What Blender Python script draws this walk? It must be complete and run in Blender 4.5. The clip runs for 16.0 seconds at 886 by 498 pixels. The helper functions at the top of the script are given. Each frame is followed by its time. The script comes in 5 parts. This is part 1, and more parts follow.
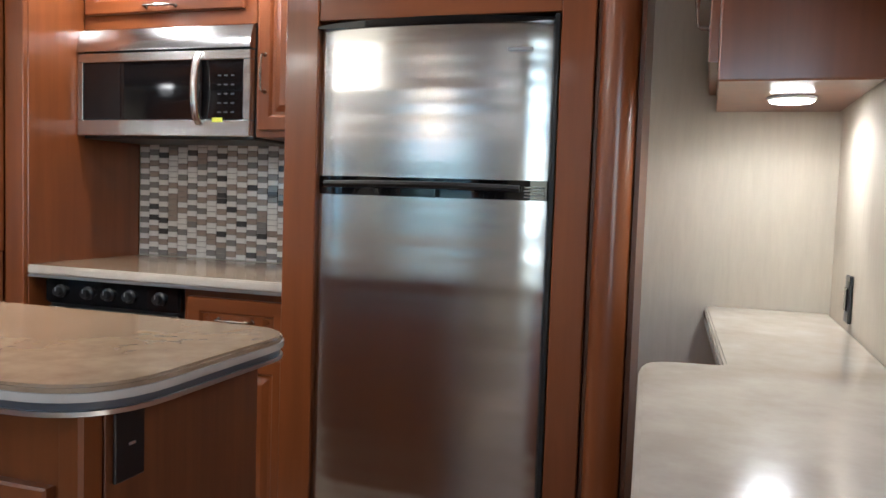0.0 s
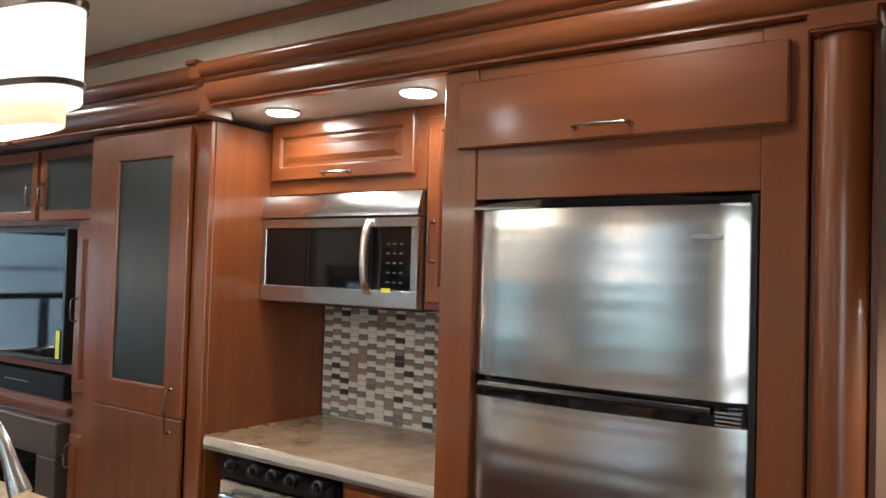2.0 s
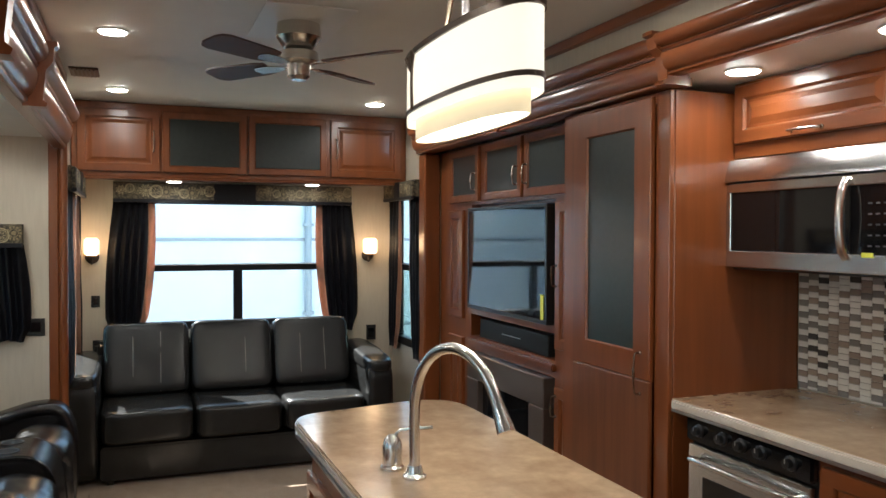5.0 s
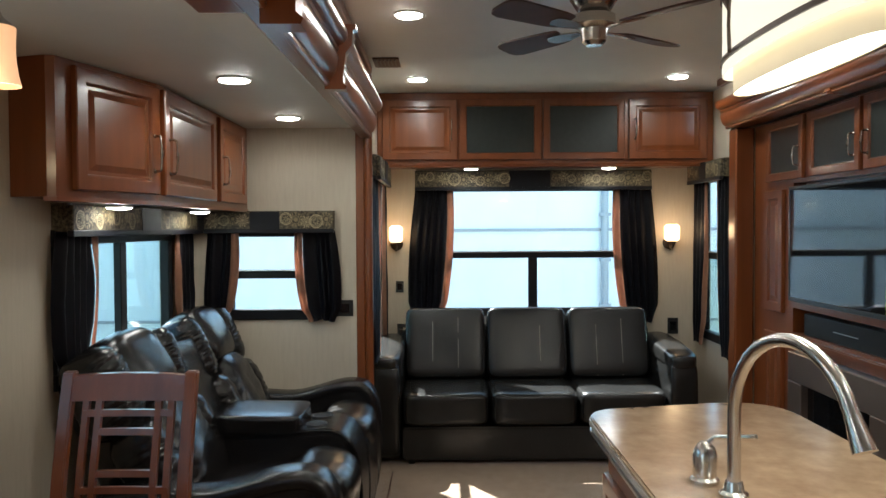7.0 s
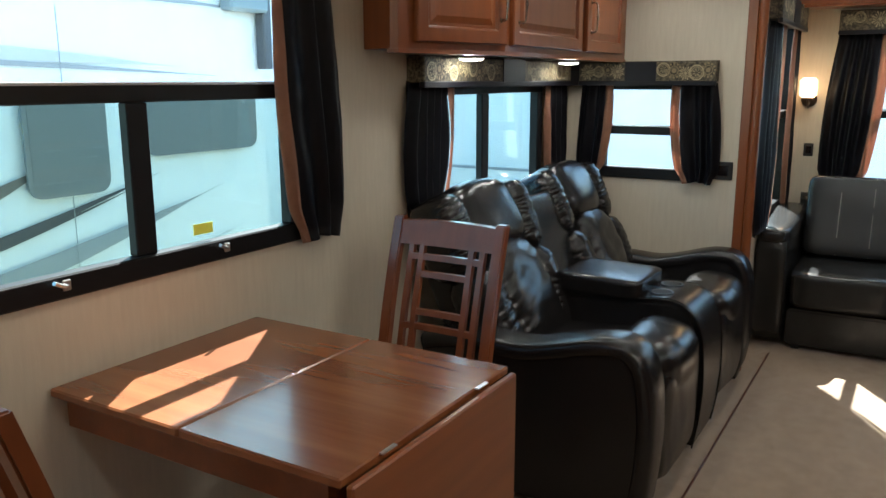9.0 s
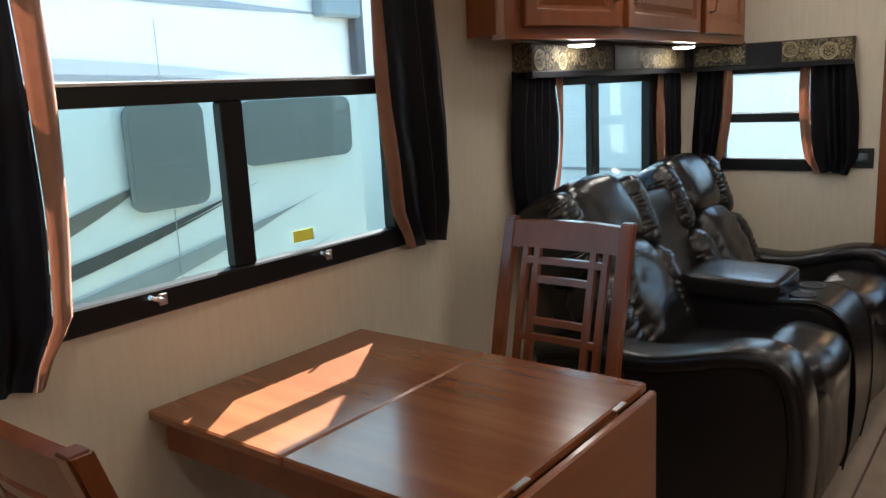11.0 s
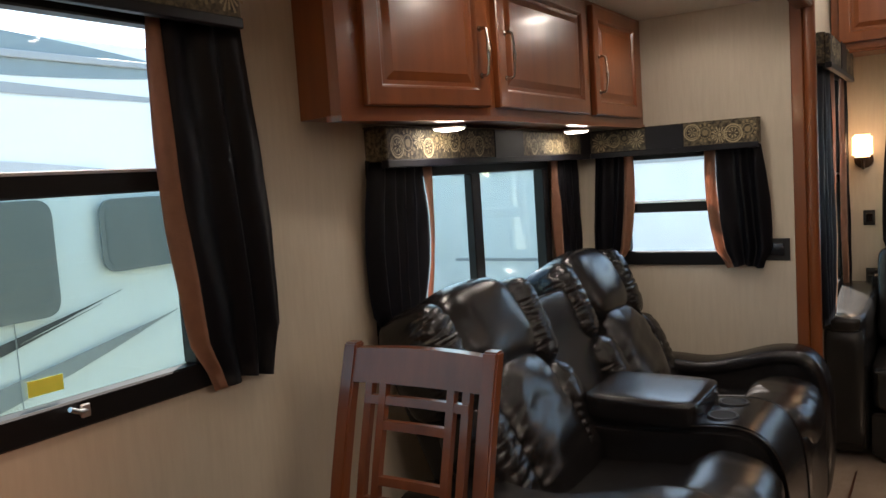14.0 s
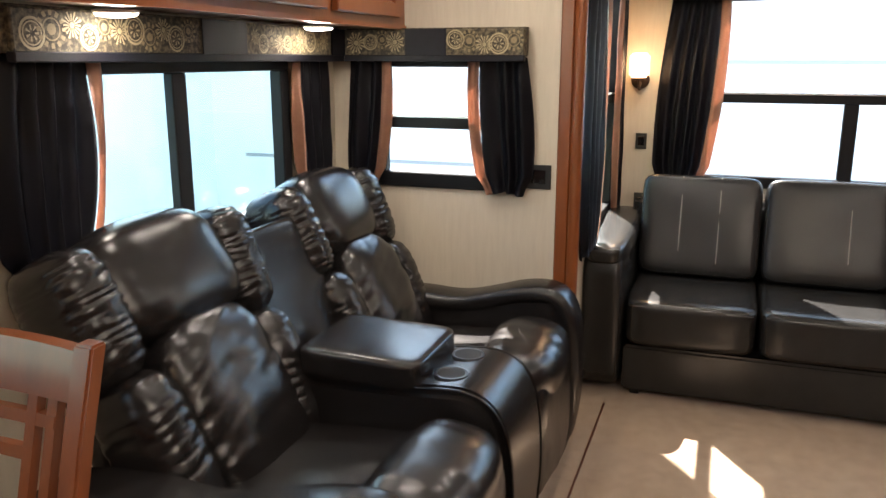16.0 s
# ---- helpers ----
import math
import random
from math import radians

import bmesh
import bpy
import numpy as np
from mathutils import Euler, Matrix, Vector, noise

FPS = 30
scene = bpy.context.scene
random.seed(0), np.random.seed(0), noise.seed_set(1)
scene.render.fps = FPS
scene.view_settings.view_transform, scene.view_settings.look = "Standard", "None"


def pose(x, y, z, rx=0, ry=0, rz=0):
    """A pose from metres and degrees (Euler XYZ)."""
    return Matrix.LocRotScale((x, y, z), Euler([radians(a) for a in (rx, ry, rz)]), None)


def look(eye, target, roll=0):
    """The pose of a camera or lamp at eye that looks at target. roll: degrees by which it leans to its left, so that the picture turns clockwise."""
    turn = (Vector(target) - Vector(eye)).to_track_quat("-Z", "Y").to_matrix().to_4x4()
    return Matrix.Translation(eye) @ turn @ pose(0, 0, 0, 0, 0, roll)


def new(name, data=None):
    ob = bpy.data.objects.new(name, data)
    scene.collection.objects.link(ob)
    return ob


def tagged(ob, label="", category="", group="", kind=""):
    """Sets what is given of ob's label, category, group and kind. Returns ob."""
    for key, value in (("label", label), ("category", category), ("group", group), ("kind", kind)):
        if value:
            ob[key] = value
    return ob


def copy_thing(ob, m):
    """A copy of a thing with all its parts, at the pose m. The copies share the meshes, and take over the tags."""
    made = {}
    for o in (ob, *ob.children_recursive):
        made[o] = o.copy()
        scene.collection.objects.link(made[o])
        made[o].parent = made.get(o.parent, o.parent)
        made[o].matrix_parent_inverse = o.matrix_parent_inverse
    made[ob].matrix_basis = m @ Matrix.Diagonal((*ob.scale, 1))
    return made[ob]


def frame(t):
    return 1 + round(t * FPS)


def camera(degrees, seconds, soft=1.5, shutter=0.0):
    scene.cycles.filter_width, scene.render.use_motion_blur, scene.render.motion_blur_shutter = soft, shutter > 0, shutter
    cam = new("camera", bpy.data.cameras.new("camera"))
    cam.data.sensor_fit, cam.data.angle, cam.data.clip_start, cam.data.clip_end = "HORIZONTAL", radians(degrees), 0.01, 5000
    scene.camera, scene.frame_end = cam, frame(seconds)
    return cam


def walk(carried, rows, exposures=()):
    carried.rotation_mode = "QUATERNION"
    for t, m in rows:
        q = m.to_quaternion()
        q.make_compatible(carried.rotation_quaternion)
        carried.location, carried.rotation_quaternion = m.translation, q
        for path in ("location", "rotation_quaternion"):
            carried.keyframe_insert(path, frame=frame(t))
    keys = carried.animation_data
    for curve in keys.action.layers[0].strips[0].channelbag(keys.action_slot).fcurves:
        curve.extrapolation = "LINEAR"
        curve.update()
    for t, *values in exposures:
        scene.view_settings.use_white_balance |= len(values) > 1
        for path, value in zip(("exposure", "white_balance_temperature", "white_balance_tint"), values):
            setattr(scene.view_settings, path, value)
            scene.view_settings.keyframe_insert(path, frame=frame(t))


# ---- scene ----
cam = camera(58.0, 16.0)
PATH = [
    (0, (1.744, 2.386, 1.203), (1.116, 4.28, 1.073), 1.9),
    (0.5, (1.675, 2.518, 1.316), (0.978, 4.391, 1.241), 1.3),
    (1, (1.638, 2.626, 1.453), (0.873, 4.474, 1.474), 1.4),
    (1.5, (1.701, 2.703, 1.517), (0.775, 4.475, 1.553), 1.3),
    (2, (1.786, 2.79, 1.52), (0.618, 4.412, 1.58), 1.7),
    (2.5, (1.829, 2.845, 1.522), (0.469, 4.311, 1.582), 1.6),
    (3, (1.831, 2.844, 1.527), (0.339, 4.174, 1.579), 1.5),
    (3.5, (1.83, 2.813, 1.528), (0.229, 4.011, 1.571), 1.3),
    (4, (1.835, 2.804, 1.524), (0.133, 3.853, 1.553), 1.2),
    (4.2, (1.851, 2.802, 1.523), (0.108, 3.783, 1.541), 1.1),
    (6.3, (1.788, 2.844, 1.492), (-0.191, 3.122, 1.41), -0.7),
    (6.5, (1.722, 2.857, 1.48), (-0.267, 3.057, 1.406), -0.5),
    (7, (1.6, 2.857, 1.464), (-0.4, 2.858, 1.409), -0.3),
    (7.5, (1.485, 2.897, 1.465), (-0.499, 2.652, 1.43), 0.1),
    (8, (1.422, 3.052, 1.49), (-0.497, 2.498, 1.399), 0.9),
    (8.3, (1.373, 3.118, 1.471), (-0.484, 2.396, 1.303), 0.8),
    (8.5, (1.366, 3.149, 1.484), (-0.443, 2.332, 1.24), 0.9),
    (9, (1.331, 3.159, 1.461), (-0.349, 2.154, 1.049), -0.1),
    (9.2, (1.324, 3.155, 1.448), (-0.3, 2.089, 0.972), -0.6),
    (11.3, (1.188, 2.984, 1.414), (-0.351, 1.748, 1.09), -2.9),
    (11.5, (1.191, 2.978, 1.447), (-0.349, 1.71, 1.308), -3.5),
    (11.6, (1.203, 2.955, 1.439), (-0.343, 1.689, 1.377), -3.3),
    (12, (1.144, 2.898, 1.452), (-0.393, 1.618, 1.493), -3.7),
    (12.5, (1.073, 2.861, 1.421), (-0.492, 1.617, 1.365), -4.6),
    (13, (0.948, 2.867, 1.421), (-0.67, 1.7, 1.287), -4.5),
    (13.5, (0.794, 2.922, 1.409), (-0.845, 1.786, 1.255), -4.3),
    (14, (0.633, 2.896, 1.401), (-1.049, 1.828, 1.221), -3.8),
    (14.5, (0.448, 2.897, 1.42), (-1.277, 1.906, 1.218), -2.9),
    (15, (0.306, 2.91, 1.436), (-1.45, 2.017, 1.087), -1.5),
    (15.2, (0.28, 2.916, 1.404), (-1.482, 2.064, 0.992), -2.0),
    (15.5, (0.199, 2.9, 1.397), (-1.583, 2.133, 0.913), -1.1),
    (16, (0.097, 2.964, 1.444), (-1.737, 2.315, 0.982), 0.1),
]
EXPOSURES = [(0, 3.0, 5600, 8), (0.6, 2.95, 5700, 8), (1, 2.8, 5800, 8), (1.6, 2.9, 6000, 8), (2, 2.88, 6100, 8), (3.5, 2.7, 6100, 8), (6.5, 2.38, 6050, 4), (8, 2.33, 6000, 4), (9, 2.5, 5950, 3), (11.5, 2.2, 6500, 11), (12.5, 1.62, 6750, 12), (13.3, 1.88, 6700, 14), (14, 2.15, 6900, 16), (15, 2.75, 7000, 15), (16, 3.2, 6850, 14)]
walk(cam, [(t, look(e, a, r)) for t, e, a, r in PATH], EXPOSURES)
# ---- world, sun, exposure ----
def setup_world():
    w = bpy.data.worlds.new("sky")
    scene.world = w
    w.use_nodes = True
    nt = w.node_tree
    bg = nt.nodes["Background"]
    sky = nt.nodes.new("ShaderNodeTexSky")
    sky.sky_type = "NISHITA"
    sky.sun_disc = False
    sky.sun_elevation = radians(50)
    sky.sun_rotation = radians(238)
    nt.links.new(sky.outputs[0], bg.inputs[0])
    bg.inputs[1].default_value = 0.15


setup_world()
sun_data = bpy.data.lights.new("sun", "SUN")
sun_data.energy = 5.0
sun_data.angle = radians(0.6)
sun_data.color = (1.0, 0.96, 0.9)
sun = new("sun", sun_data)
sun.matrix_basis = look((-5.46, -3.41, 7.66), (0, 0, 0))


# ---- materials ----
MATS = {}


def mat(name, color, rough=0.5, metal=0.0, color2=None, kind=None, scale=8.0, bump=0.0, coat=0.0, emit=0.0, stretch=(1, 1, 1), spread=0.5, transmission=0.0, alpha=1.0, detail=4.0, rvar=0.0, spec=0.5, sheen=0.0, emit_color=None, bump_scale=None, objvar=0.0, bdist=0.002):
    m = bpy.data.materials.new(name)
    m.use_nodes = True
    nt = m.node_tree
    b = nt.nodes["Principled BSDF"]
    b.inputs["Base Color"].default_value = (*color, 1)
    b.inputs["Roughness"].default_value = rough
    b.inputs["Metallic"].default_value = metal
    b.inputs["Specular IOR Level"].default_value = spec
    b.inputs["Coat Weight"].default_value = coat
    b.inputs["Coat Roughness"].default_value = 0.12
    b.inputs["Sheen Weight"].default_value = sheen
    b.inputs["Transmission Weight"].default_value = transmission
    if emit:
        b.inputs["Emission Color"].default_value = (*(emit_color or color), 1)
        b.inputs["Emission Strength"].default_value = emit
    if color2 or bump or rvar:
        tc = nt.nodes.new("ShaderNodeTexCoord")
        mp = nt.nodes.new("ShaderNodeMapping")
        mp.inputs["Scale"].default_value = stretch
        nt.links.new(tc.outputs["Object"], mp.inputs[0])
        n1 = nt.nodes.new("ShaderNodeTexNoise")
        n1.inputs["Scale"].default_value = scale
        n1.inputs["Detail"].default_value = detail
        n1.inputs["Roughness"].default_value = 0.6
        nt.links.new(mp.outputs[0], n1.inputs["Vector"])
        n2 = nt.nodes.new("ShaderNodeTexNoise")
        n2.inputs["Scale"].default_value = 1.7
        nt.links.new(tc.outputs["Object"], n2.inputs["Vector"])
        mix = nt.nodes.new("ShaderNodeMath")
        mix.operation = "MULTIPLY_ADD"
        nt.links.new(n2.outputs[0], mix.inputs[0])
        mix.inputs[1].default_value = 0.5
        nt.links.new(n1.outputs[0], mix.inputs[2])
        if color2:
            r = nt.nodes.new("ShaderNodeValToRGB")
            r.color_ramp.elements[0].position = 0.75 - spread / 2
            r.color_ramp.elements[1].position = 0.75 + spread / 2
            r.color_ramp.elements[0].color = (*color2, 1)
            r.color_ramp.elements[1].color = (*color, 1)
            nt.links.new(mix.outputs[0], r.inputs[0])
            out = r.outputs[0]
            if objvar:
                oi = nt.nodes.new("ShaderNodeObjectInfo")
                hsv = nt.nodes.new("ShaderNodeHueSaturation")
                mr = nt.nodes.new("ShaderNodeMapRange")
                mr.inputs["To Min"].default_value = 1 - objvar
                mr.inputs["To Max"].default_value = 1 + objvar
                nt.links.new(oi.outputs["Random"], mr.inputs["Value"])
                nt.links.new(mr.outputs[0], hsv.inputs["Value"])
                nt.links.new(out, hsv.inputs["Color"])
                out = hsv.outputs[0]
            nt.links.new(out, b.inputs["Base Color"])
        if rvar:
            mr2 = nt.nodes.new("ShaderNodeMapRange")
            mr2.inputs["To Min"].default_value = max(0.02, rough - rvar)
            mr2.inputs["To Max"].default_value = rough + rvar
            nt.links.new(n1.outputs[0], mr2.inputs["Value"])
            nt.links.new(mr2.outputs[0], b.inputs["Roughness"])
        if bump:
            bp = nt.nodes.new("ShaderNodeBump")
            bp.inputs["Strength"].default_value = bump
            bp.inputs["Distance"].default_value = bdist
            src = n1
            if bump_scale:
                src = nt.nodes.new("ShaderNodeTexNoise")
                src.inputs["Scale"].default_value = bump_scale
                src.inputs["Detail"].default_value = 3
                nt.links.new(mp.outputs[0], src.inputs["Vector"])
            nt.links.new(src.outputs[0], bp.inputs["Height"])
            nt.links.new(bp.outputs[0], b.inputs["Normal"])
    MATS[name] = m
    return m


wood_v = mat("cherry_wood_vertical_grain", (0.222, 0.064, 0.0175), 0.31, color2=(0.125, 0.032, 0.0085), scale=16, stretch=(1, 1, 0.07), spread=0.8, coat=0.3, bump=0.01)
wood_h = mat("cherry_wood_horizontal_grain", (0.222, 0.064, 0.0175), 0.31, color2=(0.125, 0.032, 0.0085), scale=16, stretch=(0.07, 1, 1), spread=0.8, coat=0.3, bump=0.01)
wood_y = mat("cherry_wood_cross_grain", (0.222, 0.064, 0.0175), 0.31, color2=(0.125, 0.032, 0.0085), scale=16, stretch=(1, 0.07, 1), spread=0.8, coat=0.3, bump=0.01)
# Darker cherry: paints shade in grooves and the niche; also the carpet seam.
wood_dark = mat("dark_cherry_shade_and_seam", (0.10, 0.03, 0.012), 0.3, color2=(0.06, 0.018, 0.008), scale=20, coat=0.2)
wood_table = mat("tabletop_cherry", (0.25, 0.094, 0.035), 0.24, color2=(0.15, 0.045, 0.015), scale=18, stretch=(1, 0.06, 1), spread=0.55, coat=0.35, bump=0.12)
wood_chair = mat("chair_red_cherry", (0.21, 0.060, 0.019), 0.28, color2=(0.12, 0.031, 0.010), scale=18, stretch=(1, 1, 0.1), coat=0.3, bump=0.06)
wood_panel = mat("flat_wood_panelling", (0.19, 0.062, 0.022), 0.36, color2=(0.12, 0.036, 0.013), scale=26, stretch=(1, 1, 0.05), spread=0.4, bump=0.06)
steel = mat("brushed_stainless_steel", (0.62, 0.62, 0.61), 0.215, 1.0, color2=(0.58, 0.58, 0.57), scale=120, stretch=(0.04, 1, 1), bump=0.5, bump_scale=3.6, bdist=0.03)
pull_metal = mat("antique_pewter", (0.36, 0.33, 0.30), 0.24, 1.0)
nickel = mat("brushed_nickel", (0.62, 0.6, 0.57), 0.25, 1.0)
chrome = mat("polished_chrome", (0.8, 0.8, 0.8), 0.08, 1.0)
iron = mat("dark_antique_bronze", (0.10, 0.075, 0.06), 0.4, 0.9)
black_plastic = mat("black_plastic", (0.012, 0.012, 0.013), 0.3)
black_gloss = mat("black_glass", (0.006, 0.006, 0.007), 0.05)
black_frame = mat("black_window_aluminium", (0.007, 0.007, 0.008), 0.42, spec=0.22)
dark_glass = mat("grey_frosted_cabinet_glass", (0.030, 0.038, 0.036), 0.30, color2=(0.022, 0.028, 0.027), scale=40, bump=0.15)
counter = mat("beige_solid_surface", (0.37, 0.265, 0.175), 0.17, color2=(0.235, 0.155, 0.098), scale=13, spread=0.42, detail=9, coat=0.15)
# Lighter copy of the counter stone, with the nook's daylight in its colour.
counter_daylit = mat("daylit_marbled_surface", (0.70, 0.63, 0.55), 0.16, color2=(0.50, 0.43, 0.36), scale=5, spread=0.35, detail=9, coat=0.3)
# Paler than the stone: the edge's white highlight is in this colour.
counter_edge = mat("counter_edge_highlight", (0.55, 0.50, 0.44), 0.25, color2=(0.45, 0.38, 0.32), scale=10)
alu = mat("bright_aluminium_trim", (0.75, 0.75, 0.75), 0.3, 1.0)
wallpaper = mat("cream_woven_wallpaper", (0.54, 0.48, 0.385), 0.75, color2=(0.475, 0.418, 0.33), scale=60, stretch=(1, 1, 0.12), spread=0.6, bump=0.2)
ceiling_mat = mat("off_white_ceiling_vinyl", (0.72, 0.715, 0.67), 0.5, color2=(0.66, 0.655, 0.615), scale=3, bump=0.1, bump_scale=120)
carpet = mat("beige_carpet", (0.33, 0.235, 0.155), 0.95, color2=(0.235, 0.16, 0.105), scale=14, spread=0.5, bump=0.9, bump_scale=350, sheen=0.3)
carpet_edge = mat("carpet_border", (0.30, 0.24, 0.17), 0.95, color2=(0.2, 0.15, 0.1), scale=14, bump=0.9, bump_scale=350)
leather = mat("black_brown_leather", (0.0105, 0.0092, 0.0095), 0.26, spec=0.45, color2=(0.008, 0.007, 0.007), scale=9, bump=0.12, bump_scale=260)
leather_creased = mat("creased_black_leather", (0.0105, 0.0092, 0.0095), 0.27, spec=0.45, color2=(0.008, 0.007, 0.007), scale=9, bump=0.35, bump_scale=45, stretch=(0.7, 0.7, 1.6), bdist=0.004)
leather_sofa = mat("charcoal_sofa_leather", (0.017, 0.017, 0.0165), 0.26, spec=0.45, color2=(0.013, 0.013, 0.013), scale=9, bump=0.15, bump_scale=260)
piping = mat("tan_stitching", (0.24, 0.21, 0.18), 0.6)
curtain_black = mat("black_satin_curtain", (0.006, 0.006, 0.011), 0.48, spec=0.3, color2=(0.004, 0.004, 0.007), scale=30)
curtain_tan = mat("copper_tan_satin", (0.34, 0.17, 0.105), 0.5, color2=(0.27, 0.13, 0.08), scale=30)
val_cloth = mat("patterned_valance_olive", (0.14, 0.115, 0.068), 0.7, color2=(0.028, 0.022, 0.014), scale=75, spread=0.2)
val_gold = mat("medallion_gold_thread", (0.38, 0.31, 0.185), 0.6)
val_brown = mat("medallion_brown_thread", (0.24, 0.185, 0.10), 0.6)
white_plastic = mat("white_plastic", (0.7, 0.7, 0.68), 0.4)
shade_glass = mat("cream_fabric_shade_lit", (0.85, 0.78, 0.64), 0.7, emit=0.17, emit_color=(1.0, 0.88, 0.70))
shade_inner = mat("cream_inner_shade_lit", (0.80, 0.70, 0.52), 0.7, emit=0.085, emit_color=(1.0, 0.80, 0.50))
shade_bottom = mat("lit_diffuser", (0.95, 0.92, 0.85), 0.6, emit=1.2, emit_color=(1.0, 0.93, 0.78))
amber_glass = mat("amber_frosted_glass_lit", (0.85, 0.62, 0.45), 0.5, emit=0.17, emit_color=(1.0, 0.50, 0.24))
bulb = mat("warm_bulb", (1, 0.9, 0.7), 0.5, emit=5.0, emit_color=(1.0, 0.80, 0.50))
led_lens = mat("led_lens", (1, 1, 1), 0.5, emit=9.0, emit_color=(1.0, 0.93, 0.82))
yellow = mat("yellow_sticker", (0.78, 0.80, 0.10), 0.5)
rv_white = mat("white_gelcoat", (0.85, 0.85, 0.83), 0.25, color2=(0.81, 0.81, 0.79), scale=2)
rv_grey = mat("grey_gelcoat", (0.32, 0.33, 0.34), 0.3)
rv_dark = mat("charcoal_stripe", (0.07, 0.07, 0.075), 0.3)
gravel = mat("pale_gravel", (0.35, 0.34, 0.32), 0.9, color2=(0.22, 0.21, 0.2), scale=25, bump=0.5)
outside_wall = mat("pale_concrete_wall", (0.80, 0.81, 0.80), 0.8, color2=(0.72, 0.73, 0.72), scale=3)
tile_mats = [mat("mosaic_white", (0.74, 0.71, 0.66), 0.12, color2=(0.64, 0.61, 0.57), scale=30),
             mat("mosaic_grey", (0.24, 0.22, 0.205), 0.12, color2=(0.19, 0.17, 0.16), scale=30),
             mat("mosaic_dark", (0.075, 0.07, 0.068), 0.10, color2=(0.05, 0.048, 0.047), scale=30),
             mat("mosaic_taupe", (0.34, 0.27, 0.22), 0.12, color2=(0.28, 0.22, 0.18), scale=30)]
rv_light = mat("light_grey_gelcoat", (0.52, 0.53, 0.54), 0.3)
rv_teal = mat("teal_grey_band", (0.20, 0.25, 0.27), 0.3)
sign_red = mat("red_sign_paint", (0.65, 0.06, 0.07), 0.5)
rv_brown = mat("brown_grey_stripe", (0.16, 0.145, 0.13), 0.3)
rv_smoke = mat("smoky_window", (0.20, 0.21, 0.21), 0.2)
rv_smoke2 = mat("smoky_window_blind", (0.17, 0.18, 0.18), 0.3)
grout = mat("grey_grout", (0.36, 0.33, 0.30), 0.8)


cup_black = mat("matt_black_cup_well", (0.004, 0.004, 0.004), 0.7)


def glass_mat(name, tint, rough=0.0):
    m = bpy.data.materials.new(name)
    m.use_nodes = True
    nt = m.node_tree
    nt.nodes.clear()
    out = nt.nodes.new("ShaderNodeOutputMaterial")
    mix = nt.nodes.new("ShaderNodeMixShader")
    tr = nt.nodes.new("ShaderNodeBsdfTransparent")
    gl = nt.nodes.new("ShaderNodeBsdfGlossy")
    lw = nt.nodes.new("ShaderNodeLayerWeight")
    pw = nt.nodes.new("ShaderNodeMath")
    pw.operation = "POWER"
    pw.inputs[1].default_value = 4.0
    fr = nt.nodes.new("ShaderNodeMath")
    fr.operation = "MULTIPLY_ADD"
    fr.inputs[1].default_value = 0.6
    fr.inputs[2].default_value = 0.035
    nt.links.new(lw.outputs["Facing"], pw.inputs[0])
    nt.links.new(pw.outputs[0], fr.inputs[0])
    tr.inputs[0].default_value = (*tint, 1)
    gl.inputs["Roughness"].default_value = rough
    nt.links.new(fr.outputs[0], mix.inputs[0])
    nt.links.new(tr.outputs[0], mix.inputs[1])
    nt.links.new(gl.outputs[0], mix.inputs[2])
    nt.links.new(mix.outputs[0], out.inputs[0])
    return m


tinted_glass = glass_mat("green_tinted_window_glass", (0.64, 0.765, 0.725))
mid_glass = glass_mat("lightly_tinted_window_glass", (0.74, 0.88, 0.86))
sky_glass = glass_mat("pale_tinted_window_glass", (0.90, 0.99, 0.985))


# ---- building helpers ----
def thing(name, loc, label="", category="", group="", kind="", rz=0):
    e = new(name)
    e.matrix_basis = pose(*loc, 0, 0, rz)
    e.empty_display_size = 0.1
    tagged(e, label, category, group, kind)
    return e


def finish(ob, bm, material, smooth):
    me = ob.data
    bm.to_mesh(me)
    bm.free()
    for m in (material if isinstance(material, list) else [material]):
        me.materials.append(m)
    if smooth:
        me.shade_smooth()
        if smooth is not True:
            me.set_sharp_from_angle(angle=radians(smooth))


def world_of(ob):
    m = Matrix.Identity(4)
    while ob:
        m = ob.matrix_basis @ m
        ob = ob.parent
    return m


def part(name, bm, material, parent, label="", smooth=35, kind="", local=False):
    """One mesh under a thing; world coordinates unless local."""
    ob = new(name, bpy.data.meshes.new(name))
    if parent is not None:
        ob.parent = parent
        if not local:
            bm.transform(world_of(parent).inverted())
    finish(ob, bm, material, smooth)
    tagged(ob, label, "", "", kind)
    return ob


def solid(name, bm, material, label="", category="", kind="", group="", smooth=35):
    ob = new(name, bpy.data.meshes.new(name))
    finish(ob, bm, material, smooth)
    return tagged(ob, label, category, group, kind)


def box(x0, x1, y0, y1, z0, z1, bev=0.0, bm=None, seg=1, M=None):
    b = bmesh.new()
    r = bmesh.ops.create_cube(b, size=1)
    for v in b.verts:
        v.co = Vector((x0 + (v.co.x + 0.5) * (x1 - x0), y0 + (v.co.y + 0.5) * (y1 - y0), z0 + (v.co.z + 0.5) * (z1 - z0)))
    if bev:
        bmesh.ops.bevel(b, geom=b.edges[:], offset=bev, segments=seg, affect="EDGES", clamp_overlap=True)
    if M is not None:
        b.transform(M)
    return join(bm, b)


def join(bm, b):
    if bm is None:
        return b
    me = bpy.data.meshes.new("tmp")
    b.to_mesh(me)
    b.free()
    bm.from_mesh(me)
    bpy.data.meshes.remove(me)
    return bm


